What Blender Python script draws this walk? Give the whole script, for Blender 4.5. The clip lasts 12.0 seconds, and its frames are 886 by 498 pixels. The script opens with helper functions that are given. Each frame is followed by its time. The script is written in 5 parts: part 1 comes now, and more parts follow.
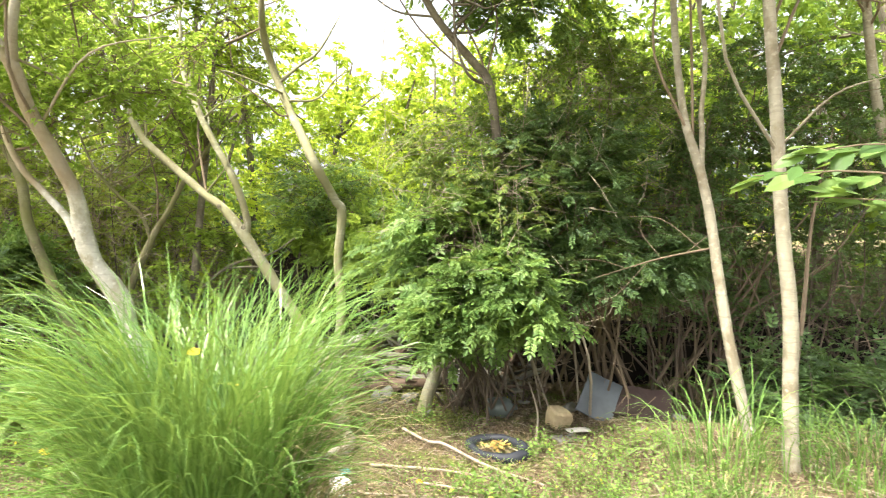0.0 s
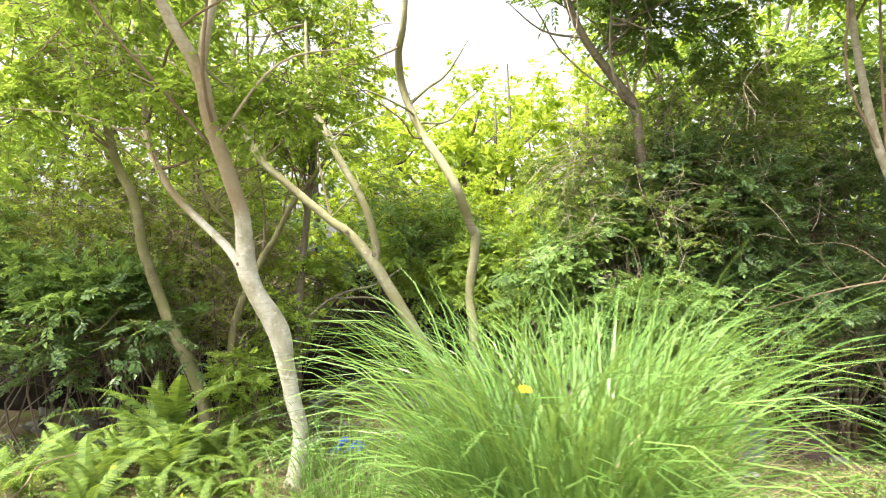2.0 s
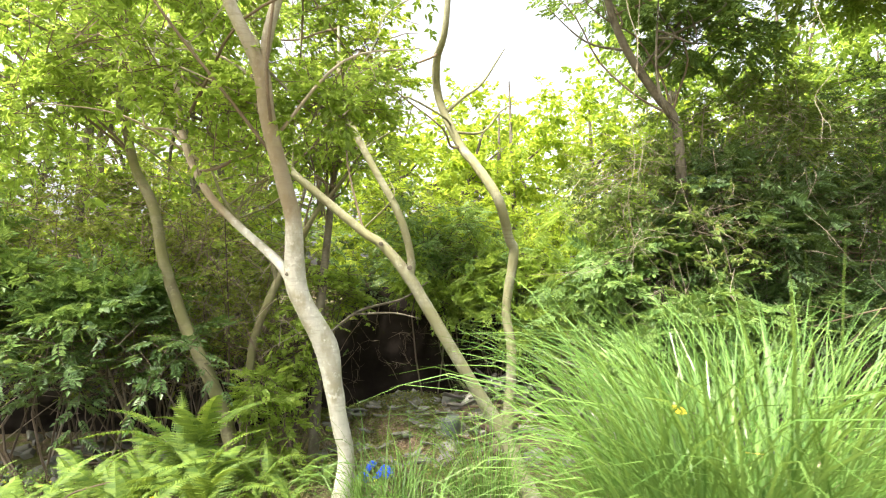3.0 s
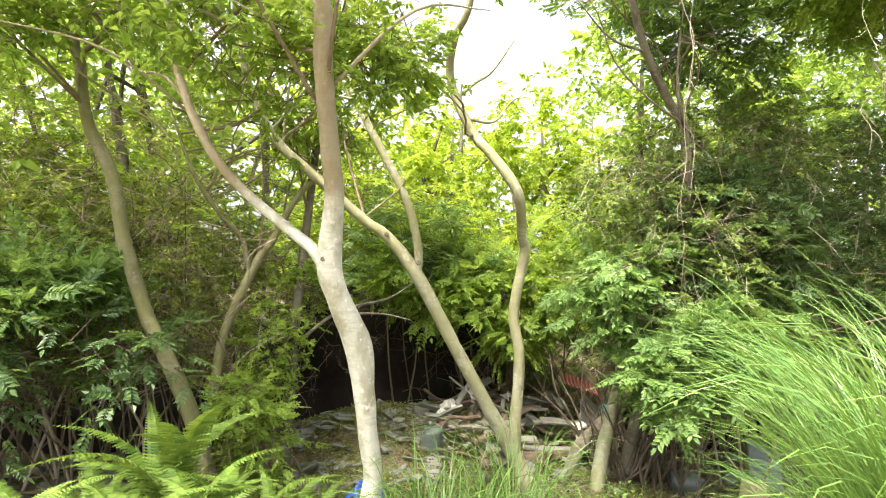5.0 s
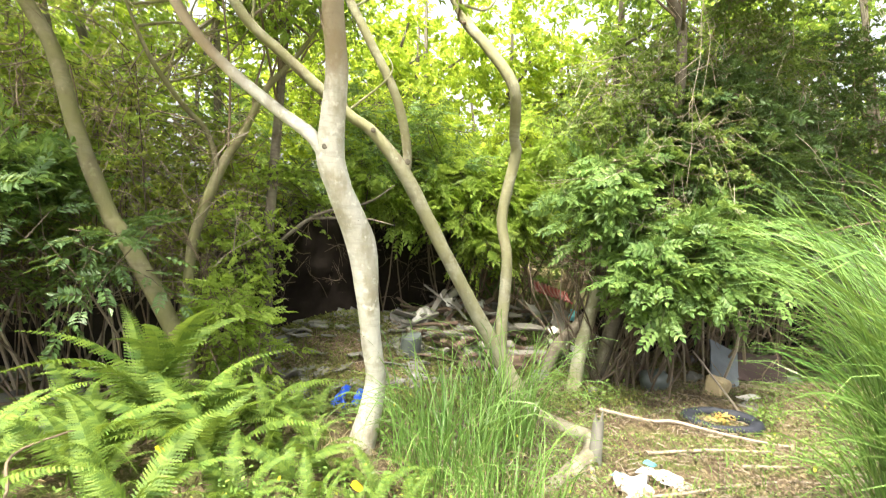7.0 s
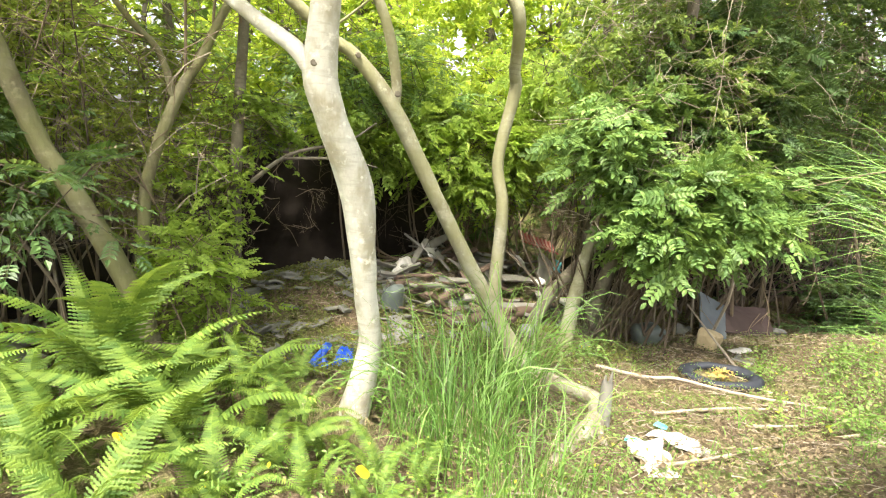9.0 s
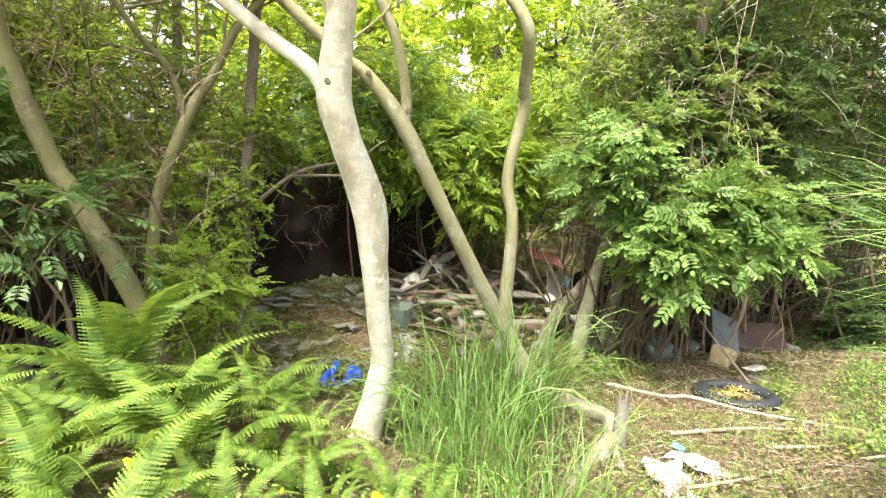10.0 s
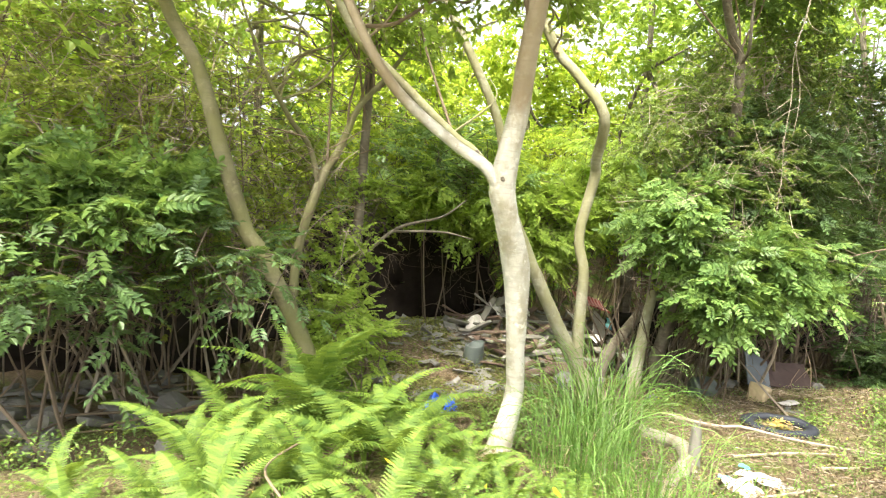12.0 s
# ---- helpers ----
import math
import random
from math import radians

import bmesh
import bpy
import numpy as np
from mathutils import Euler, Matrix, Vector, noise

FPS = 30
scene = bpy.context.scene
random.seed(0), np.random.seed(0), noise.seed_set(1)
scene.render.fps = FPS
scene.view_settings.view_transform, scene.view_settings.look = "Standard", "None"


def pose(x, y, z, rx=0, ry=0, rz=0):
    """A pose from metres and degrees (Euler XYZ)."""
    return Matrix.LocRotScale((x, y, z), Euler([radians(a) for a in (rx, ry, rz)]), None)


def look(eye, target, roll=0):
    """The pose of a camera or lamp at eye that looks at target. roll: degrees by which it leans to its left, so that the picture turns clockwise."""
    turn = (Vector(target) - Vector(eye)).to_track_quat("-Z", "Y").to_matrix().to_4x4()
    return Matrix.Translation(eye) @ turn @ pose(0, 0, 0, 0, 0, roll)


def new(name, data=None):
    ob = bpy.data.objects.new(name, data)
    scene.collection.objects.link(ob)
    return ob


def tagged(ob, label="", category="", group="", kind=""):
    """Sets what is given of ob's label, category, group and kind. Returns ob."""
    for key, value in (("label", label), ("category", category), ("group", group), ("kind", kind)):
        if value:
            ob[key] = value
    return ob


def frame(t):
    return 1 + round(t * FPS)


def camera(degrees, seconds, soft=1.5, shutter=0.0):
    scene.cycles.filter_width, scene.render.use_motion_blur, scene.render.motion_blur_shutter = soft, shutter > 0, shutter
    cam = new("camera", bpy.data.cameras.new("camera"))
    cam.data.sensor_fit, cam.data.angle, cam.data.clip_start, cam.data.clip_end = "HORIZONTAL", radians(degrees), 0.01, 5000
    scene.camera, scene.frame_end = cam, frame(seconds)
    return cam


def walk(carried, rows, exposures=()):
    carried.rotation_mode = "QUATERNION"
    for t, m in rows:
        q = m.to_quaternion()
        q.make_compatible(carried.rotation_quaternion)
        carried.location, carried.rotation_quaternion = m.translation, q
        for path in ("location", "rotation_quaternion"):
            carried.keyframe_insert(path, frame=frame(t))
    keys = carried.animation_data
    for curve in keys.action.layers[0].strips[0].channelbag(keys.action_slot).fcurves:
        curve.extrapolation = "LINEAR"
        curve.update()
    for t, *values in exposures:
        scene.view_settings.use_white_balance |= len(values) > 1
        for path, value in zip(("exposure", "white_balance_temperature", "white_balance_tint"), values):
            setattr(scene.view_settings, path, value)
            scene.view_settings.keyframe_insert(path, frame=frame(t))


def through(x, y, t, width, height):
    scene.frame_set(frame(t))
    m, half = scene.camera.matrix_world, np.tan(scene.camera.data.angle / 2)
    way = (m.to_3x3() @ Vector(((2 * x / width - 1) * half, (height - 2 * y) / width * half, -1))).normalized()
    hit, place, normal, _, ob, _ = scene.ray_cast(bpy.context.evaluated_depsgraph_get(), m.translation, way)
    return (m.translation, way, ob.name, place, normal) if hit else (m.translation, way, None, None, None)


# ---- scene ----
cam = camera(79.0, 12.0, soft=1.1, shutter=0.35)
METRES, EYE, TILT, LEAN, TURN = 6.0, 1.6, -2.0, 0.0, 0.0
ROWS = [
    (0.0, 0.0, 0.0, 0.0, 0.0, -0.0, 0.0),
    (0.5, -0.0657, 0.0022, -0.001, 0.18, 0.58, 0.1),
    (1.0, -0.1324, 0.0218, -0.0069, -0.24, 1.11, 0.1),
    (1.5, -0.2023, 0.0357, -0.0091, -0.38, 2.23, -0.09),
    (2.0, -0.2598, 0.058, -0.0105, -1.28, 3.74, -0.15),
    (2.5, -0.3138, 0.0846, -0.0146, -2.44, 4.73, -0.28),
    (3.0, -0.3664, 0.0985, -0.0175, -4.35, 5.76, -0.6),
    (5.0, -0.5204, 0.2059, -0.0355, -15.28, 7.06, -2.11),
    (5.5, -0.5456, 0.2292, -0.0366, -17.76, 7.46, -2.33),
    (6.0, -0.5782, 0.2497, -0.0398, -19.31, 7.85, -2.67),
    (6.5, -0.589, 0.2618, -0.0531, -20.37, 4.75, -2.7),
    (7.0, -0.5659, 0.2623, -0.0569, -21.0, -1.53, -2.47),
    (9.0, -0.5748, 0.3431, -0.064, -24.98, -6.84, -3.26),
    (9.5, -0.5768, 0.3518, -0.0631, -24.72, -6.05, -3.04),
    (10.0, -0.5791, 0.3514, -0.0625, -24.53, -5.26, -2.98),
    (10.5, -0.5871, 0.323, -0.0512, -24.44, -4.24, -2.91),
    (11.0, -0.6311, 0.3021, -0.0425, -24.13, -3.39, -3.14),
    (11.5, -0.6951, 0.2926, -0.0432, -24.27, -2.28, -3.55),
    (12.0, -0.755, 0.2992, -0.0416, -24.99, -1.46, -3.66),
]
walk(cam, [(t, pose(0, 0, EYE, TILT, LEAN, TURN) @ pose(METRES * x, METRES * y, METRES * z, 90 + pitch, roll, yaw)) for t, x, y, z, yaw, pitch, roll in ROWS],
     exposures=[(0.0, 1.83, 6900, 9), (2.5, 1.76, 6900, 9), (5.0, 1.84, 6900, 9), (9.0, 1.93, 6900, 9), (12.0, 1.95, 6900, 9)])

# ---- world, sun ----
SUN_EL, SUN_AZ = 60.0, 232.0    # degrees; azimuth clockwise from +y, where the light comes from
world = bpy.data.worlds.new("sky")
scene.world = world
world.use_nodes = True
wn = world.node_tree
sky = wn.nodes.new("ShaderNodeTexSky")
sky.sky_type = "NISHITA"
sky.sun_disc = False
sky.sun_elevation, sky.sun_rotation = radians(SUN_EL), radians(SUN_AZ)
sky.dust_density, sky.air_density = 8.0, 1.0
haze = wn.nodes.new("ShaderNodeHueSaturation")      # thin white haze over the whole sky
haze.inputs["Saturation"].default_value, haze.inputs["Value"].default_value = 0.4, 1.3
wn.links.new(sky.outputs[0], haze.inputs["Color"])
wn.links.new(haze.outputs[0], wn.nodes["Background"].inputs[0])
wn.nodes["Background"].inputs[1].default_value = 0.15
sun_data = bpy.data.lights.new("sun", "SUN")
sun_data.energy, sun_data.angle, sun_data.color = 2.9, radians(9.0), (1.0, 0.94, 0.82)
sun = new("sun", sun_data)
sun_from = Vector((math.sin(radians(SUN_AZ)) * math.cos(radians(SUN_EL)), math.cos(radians(SUN_AZ)) * math.cos(radians(SUN_EL)), math.sin(radians(SUN_EL))))
sun.matrix_world = look(sun_from * 30, (0, 0, 0))


# ---- materials ----
def material(name, rough=0.8, spec=0.3):
    m = bpy.data.materials.new(name)
    m.use_nodes = True
    b = m.node_tree.nodes["Principled BSDF"]
    b.inputs["Roughness"].default_value = rough
    b.inputs["Specular IOR Level"].default_value = spec
    return m, m.node_tree, b


def noise_node(nt, scale, detail=5.0, stretch=None, rough=0.6):
    tc = nt.nodes.new("ShaderNodeTexCoord")
    mp = nt.nodes.new("ShaderNodeMapping")
    nt.links.new(tc.outputs["Object"], mp.inputs[0])
    if stretch:
        mp.inputs["Scale"].default_value = stretch
    n = nt.nodes.new("ShaderNodeTexNoise")
    n.inputs["Scale"].default_value, n.inputs["Detail"].default_value, n.inputs["Roughness"].default_value = scale, detail, rough
    nt.links.new(mp.outputs[0], n.inputs["Vector"])
    return n.outputs[0]


def ramp(nt, fac, stops):
    r = nt.nodes.new("ShaderNodeValToRGB")
    while len(r.color_ramp.elements) < len(stops):
        r.color_ramp.elements.new(0.5)
    for e, (p, c) in zip(r.color_ramp.elements, stops):
        e.position, e.color = p, (*c, 1)
    nt.links.new(fac, r.inputs[0])
    return r.outputs[0]


def mixed(nt, fac, a, b):
    n = nt.nodes.new("ShaderNodeMix")
    n.data_type = "RGBA"
    if isinstance(fac, float):
        n.inputs[0].default_value = fac
    else:
        nt.links.new(fac, n.inputs[0])
    for sock, v in ((n.inputs[6], a), (n.inputs[7], b)):
        if isinstance(v, tuple):
            sock.default_value = (*v, 1)
        else:
            nt.links.new(v, sock)
    return n.outputs[2]


def bumped(nt, b, height, strength, distance=0.01):
    n = nt.nodes.new("ShaderNodeBump")
    n.inputs["Strength"].default_value, n.inputs["Distance"].default_value = strength, distance
    nt.links.new(height, n.inputs["Height"])
    nt.links.new(n.outputs[0], b.inputs["Normal"])


def leaf_material(name, dark, light, through=0.4, rough=0.45, yellow=None):
    m, nt, b = material(name, rough, 0.35)
    g = nt.nodes.new("ShaderNodeNewGeometry")
    col = ramp(nt, g.outputs["Random Per Island"], [(0.0, dark), (0.8, light), (0.965, light), (1.0, yellow or light)])
    patch = ramp(nt, noise_node(nt, 1.7, 2.0), [(0.3, (0.7, 0.72, 0.7)), (0.7, (1.15, 1.1, 1.0))])
    mul = nt.nodes.new("ShaderNodeMix")
    mul.data_type, mul.blend_type = "RGBA", "MULTIPLY"
    mul.inputs[0].default_value = 1.0
    nt.links.new(col, mul.inputs[6])
    nt.links.new(patch, mul.inputs[7])
    nt.links.new(mul.outputs[2], b.inputs["Base Color"])
    t = nt.nodes.new("ShaderNodeBsdfTranslucent")
    warm = mixed(nt, 0.3, mul.outputs[2], (0.42, 0.5, 0.06))
    nt.links.new(warm, t.inputs[0])
    mx = nt.nodes.new("ShaderNodeMixShader")
    mx.inputs[0].default_value = through
    nt.links.new(b.outputs[0], mx.inputs[1])
    nt.links.new(t.outputs[0], mx.inputs[2])
    nt.links.new(mx.outputs[0], nt.nodes["Material Output"].inputs[0])
    return m


def bark_material(name, pale, dark, stain, bump=0.5, moss=None):
    m, nt, b = material(name, 0.85, 0.2)
    fine = noise_node(nt, 34.0, 6.0, (1, 1, 0.45))
    base = mixed(nt, fine, dark, pale)
    blotch = ramp(nt, noise_node(nt, 6.5, 4.0, (1, 1, 0.6)), [(0.46, (0, 0, 0)), (0.6, (1, 1, 1))])
    base = mixed(nt, blotch, base, stain)
    bands = ramp(nt, noise_node(nt, 9.0, 4.0, (0.8, 0.8, 5.0)), [(0.5, (0, 0, 0)), (0.62, (0.55, 0.55, 0.55))])
    base = mixed(nt, bands, base, tuple(v * 0.8 for v in dark))
    grey = ramp(nt, noise_node(nt, 3.1, 6.0, rough=0.7), [(0.44, (0, 0, 0)), (0.56, (0.5, 0.5, 0.5))])
    base = mixed(nt, grey, base, tuple(v * 0.72 for v in pale))
    spots = ramp(nt, noise_node(nt, 22.0, 3.0), [(0.58, (0, 0, 0)), (0.7, (0.55, 0.55, 0.55))])
    base = mixed(nt, spots, base, tuple(min(1.0, v * 1.2) for v in pale))
    if moss:
        mk = ramp(nt, noise_node(nt, 4.0, 5.0), [(0.36, (0, 0, 0)), (0.58, (0.85, 0.85, 0.85))])
        base = mixed(nt, mk, base, moss)
    nt.links.new(base, b.inputs["Base Color"])
    bumped(nt, b, fine, bump, 0.012)
    return m


def rough_material(name, a, c, scale=20.0, rough=0.8, spec=0.3, bump=0.3, dirt=None):
    m, nt, b = material(name, rough, spec)
    n = noise_node(nt, scale, 6.0)
    col = mixed(nt, n, a, c)
    big = ramp(nt, noise_node(nt, scale * 0.22, 4.0), [(0.45, (0, 0, 0)), (0.7, (0.75, 0.75, 0.75))])
    col = mixed(nt, big, col, dirt or tuple(v * 0.55 for v in a))
    nt.links.new(col, b.inputs["Base Color"])
    bumped(nt, b, n, bump, 0.01)
    return m


M_BARK_PALE = bark_material("bark_pale", (0.37, 0.35, 0.28), (0.215, 0.195, 0.145), (0.17, 0.145, 0.10), 0.7)
def stained_bark():
    m = bark_material("bark_pale_stained", (0.62, 0.615, 0.55), (0.37, 0.355, 0.295), (0.31, 0.29, 0.215), 0.8)
    nt = m.node_tree
    b = nt.nodes["Principled BSDF"]
    tc = nt.nodes.new("ShaderNodeTexCoord")
    sep = nt.nodes.new("ShaderNodeSeparateXYZ")
    nt.links.new(tc.outputs["Object"], sep.inputs[0])
    add = nt.nodes.new("ShaderNodeMath")
    add.operation = "MULTIPLY_ADD"
    nt.links.new(noise_node(nt, 5.0, 5.0, (1, 1, 0.35)), add.inputs[0])
    add.inputs[1].default_value = 1.1
    nt.links.new(sep.outputs[2], add.inputs[2])
    k = ramp(nt, add.outputs[0], [(0.0, (0, 0, 0)), (1.0, (0, 0, 0))])
    el = k.node.color_ramp.elements
    sc = nt.nodes.new("ShaderNodeMath")
    sc.operation = "DIVIDE"
    sc.inputs[1].default_value = 4.5
    nt.links.new(add.outputs[0], sc.inputs[0])
    nt.links.new(sc.outputs[0], k.node.inputs[0])
    for p, v in ((0.52, 0.0), (0.57, 0.75), (0.74, 0.7), (0.86, 0.15)):
        e = el.new(p)
        e.color = (v, v, v, 1)
    old = b.inputs["Base Color"].links[0].from_socket
    nt.links.new(mixed(nt, k, old, (0.25, 0.19, 0.115)), b.inputs["Base Color"])
    return m


M_BARK_STAINED = stained_bark()
M_BARK_OLIVE = bark_material("bark_olive", (0.39, 0.39, 0.295), (0.22, 0.21, 0.14), (0.165, 0.15, 0.095), 0.7, (0.215, 0.21, 0.115))
M_BARK_GREEN = bark_material("bark_green_olive", (0.26, 0.245, 0.16), (0.14, 0.13, 0.08), (0.105, 0.09, 0.055), 0.7, (0.155, 0.155, 0.07))
M_BARK_DARK = bark_material("bark_dark", (0.20, 0.18, 0.14), (0.10, 0.085, 0.065), (0.08, 0.068, 0.05), 0.7)
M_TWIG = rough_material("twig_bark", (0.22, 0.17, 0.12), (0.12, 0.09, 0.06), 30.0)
# shaded copy of twig_bark: same bark with the shade put into its colour
M_TWIG_SHADE = rough_material("twig_bark_painted_shade", (0.13, 0.10, 0.075), (0.07, 0.055, 0.04), 30.0)
M_TWIG_GREY = rough_material("dead_twig_bark", (0.36, 0.31, 0.245), (0.20, 0.165, 0.125), 30.0)
M_LEAF = leaf_material("leaf_green", (0.065, 0.145, 0.042), (0.178, 0.298, 0.09), 0.45)
M_LEAF_MID = leaf_material("leaf_mid_green", (0.085, 0.15, 0.045), (0.22, 0.31, 0.09), 0.46, 0.5, (0.27, 0.22, 0.08))
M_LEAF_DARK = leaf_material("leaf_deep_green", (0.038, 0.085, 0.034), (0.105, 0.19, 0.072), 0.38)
M_LEAF_LIGHT = leaf_material("leaf_light_green", (0.16, 0.28, 0.05), (0.33, 0.47, 0.10), 0.68)
# sunlit leaf copy: the glow of sun on foliage is put into its colour
M_LEAF_SUN = leaf_material("leaf_yellow_green_sunlit", (0.19, 0.32, 0.035), (0.43, 0.54, 0.07), 0.66)
M_LEAF_OLIVE = leaf_material("leaf_olive", (0.14, 0.19, 0.045), (0.33, 0.385, 0.11), 0.66, 0.5, (0.30, 0.20, 0.07))
M_GRASS = leaf_material("grass_blade_green", (0.06, 0.155, 0.035), (0.195, 0.345, 0.10), 0.34, 0.26)
M_STRAW = leaf_material("dry_grass", (0.25, 0.20, 0.12), (0.46, 0.39, 0.26), 0.3, 0.6)
M_FERN = leaf_material("fern_green", (0.06, 0.135, 0.025), (0.17, 0.265, 0.045), 0.38, 0.6)
M_HERB = leaf_material("herb_green", (0.07, 0.16, 0.035), (0.18, 0.30, 0.07), 0.34, 0.45, (0.55, 0.50, 0.05))
M_LITTER = leaf_material("fallen_leaves", (0.075, 0.058, 0.04), (0.21, 0.165, 0.11), 0.1, 0.8, (0.34, 0.28, 0.17))
M_MOSS = leaf_material("moss_olive", (0.055, 0.07, 0.02), (0.17, 0.185, 0.055), 0.2, 0.8, (0.20, 0.14, 0.06))
M_ORANGE = leaf_material("withered_leaf", (0.28, 0.18, 0.06), (0.42, 0.30, 0.10), 0.2, 0.6)
M_YELLOW = leaf_material("yellow_leaf", (0.55, 0.36, 0.02), (0.75, 0.56, 0.04), 0.3, 0.5)
M_WOOD = rough_material("weathered_wood", (0.25, 0.24, 0.21), (0.10, 0.095, 0.08), 14.0, bump=0.6)
M_WOOD_DARK = rough_material("rotten_wood", (0.16, 0.11, 0.08), (0.07, 0.05, 0.04), 14.0, bump=0.7)
M_SLATE = rough_material("grey_slab", (0.20, 0.195, 0.185), (0.10, 0.10, 0.095), 18.0, 0.7, dirt=(0.12, 0.12, 0.07))
M_STONE = rough_material("pale_stone", (0.52, 0.43, 0.27), (0.34, 0.27, 0.16), 16.0, 0.9, dirt=(0.22, 0.17, 0.10))
# near-black earth: the shade of the hollows is put into this colour
M_EARTH_SHADE = rough_material("earth_painted_shade", (0.024, 0.019, 0.016), (0.010, 0.008, 0.007), 12.0, 0.95, 0.1, 1.0)
M_BOARD = rough_material("grey_sheet", (0.13, 0.15, 0.165), (0.09, 0.105, 0.12), 9.0, 0.55)
M_BROWN = rough_material("brown_sheet", (0.07, 0.047, 0.042), (0.045, 0.031, 0.028), 7.0, 0.75)
M_WHITE = rough_material("white_plastic", (0.52, 0.51, 0.49), (0.38, 0.365, 0.34), 14.0, 0.5, 0.4, 0.4, (0.25, 0.225, 0.185))
M_TEAL = rough_material("teal_plastic", (0.05, 0.28, 0.33), (0.12, 0.40, 0.44), 12.0, 0.4, 0.5, 0.1)
M_BLUE = rough_material("blue_plastic", (0.01, 0.06, 0.50), (0.02, 0.12, 0.65), 12.0, 0.35, 0.5, 0.1)
M_RED = rough_material("faded_red_sheet", (0.44, 0.10, 0.10), (0.34, 0.06, 0.07), 10.0, 0.6)
M_PINK = rough_material("red_sheet_rib", (0.66, 0.36, 0.34), (0.56, 0.27, 0.26), 10.0, 0.6)
M_RUBBER = rough_material("black_rubber", (0.022, 0.026, 0.038), (0.012, 0.014, 0.02), 20.0, 0.65, 0.35, 0.2)
M_JUG = rough_material("dusty_grey_plastic", (0.10, 0.12, 0.115), (0.06, 0.075, 0.07), 12.0, 0.35, 0.5, 0.1)


def ground_material():
    m, nt, b = material("forest_floor", 0.95, 0.1)
    fine = noise_node(nt, 60.0, 8.0, rough=0.75)
    soil = ramp(nt, fine, [(0.3, (0.055, 0.04, 0.028)), (0.52, (0.16, 0.12, 0.08)), (0.72, (0.34, 0.27, 0.18))])
    moss = ramp(nt, fine, [(0.3, (0.05, 0.08, 0.02)), (0.7, (0.20, 0.25, 0.06))])
    k = ramp(nt, noise_node(nt, 2.3, 6.0), [(0.46, (0, 0, 0)), (0.62, (0.85, 0.85, 0.85))])
    col = mixed(nt, k, soil, moss)
    dry = ramp(nt, noise_node(nt, 1.1, 5.0), [(0.5, (0, 0, 0)), (0.7, (0.7, 0.7, 0.7))])
    col = mixed(nt, dry, col, ramp(nt, fine, [(0.3, (0.12, 0.095, 0.055)), (0.7, (0.35, 0.30, 0.20))]))
    nt.links.new(col, b.inputs["Base Color"])
    bumped(nt, b, fine, 0.9, 0.03)
    return m


M_GROUND = ground_material()


# ---- mesh tools ----
def link_mesh(name, V, F, mat, parent=None, label="", smooth=False):
    """One mesh object from an array of vertices and an array of triangles or quads."""
    V, F = np.asarray(V, dtype=np.float32), np.asarray(F, dtype=np.int32)
    me = bpy.data.meshes.new(name)
    n, k = F.shape
    me.vertices.add(len(V))
    me.vertices.foreach_set("co", V.ravel())
    me.loops.add(n * k)
    me.loops.foreach_set("vertex_index", F.ravel())
    me.polygons.add(n)
    me.polygons.foreach_set("loop_start", np.arange(0, n * k, k, dtype=np.int32))
    me.polygons.foreach_set("loop_total", np.full(n, k, dtype=np.int32))
    me.polygons.foreach_set("use_smooth", np.full(n, smooth))
    me.update(calc_edges=True)
    me.validate()
    me.materials.append(mat)
    ob = new(name, me)
    if parent is not None:
        ob.parent = parent
        ob.matrix_parent_inverse = parent.matrix_basis.inverted()
    if label:
        ob["label"] = label
    return ob


def part(name, bm, mat, parent=None, label="", smooth=False):
    me = bpy.data.meshes.new(name)
    if smooth:
        for f in bm.faces:
            f.smooth = True
    bm.to_mesh(me)
    bm.free()
    me.materials.append(mat)
    ob = new(name, me)
    if parent is not None:
        ob.parent = parent
        ob.matrix_parent_inverse = parent.matrix_basis.inverted()
    if label:
        ob["label"] = label
    return ob


def thing(name, at, label, category, group="", kind=""):
    ob = new(name)
    ob.empty_display_size = 0.1
    ob.location = at
    bpy.context.view_layer.update()
    return tagged(ob, label, category, group, kind)


class Heap:
    """Gathers pieces of geometry with faces of one size."""

    def __init__(self):
        self.v, self.f, self.n = [], [], 0

    def add(self, V, F):
        V, F = np.asarray(V, dtype=float).reshape(-1, 3), np.asarray(F, dtype=int)
        self.v.append(V)
        self.f.append(F + self.n)
        self.n += len(V)

    def link(self, name, mat, parent=None, label="", smooth=False):
        return link_mesh(name, np.concatenate(self.v), np.concatenate(self.f), mat, parent, label, smooth)


def unit(v):
    return v / np.maximum(np.linalg.norm(v, axis=-1, keepdims=True), 1e-9)


def smoothstep(v, a, b):
    u = np.clip((np.asarray(v, dtype=float) - a) / (b - a), 0, 1)
    return u * u * (3 - 2 * u)


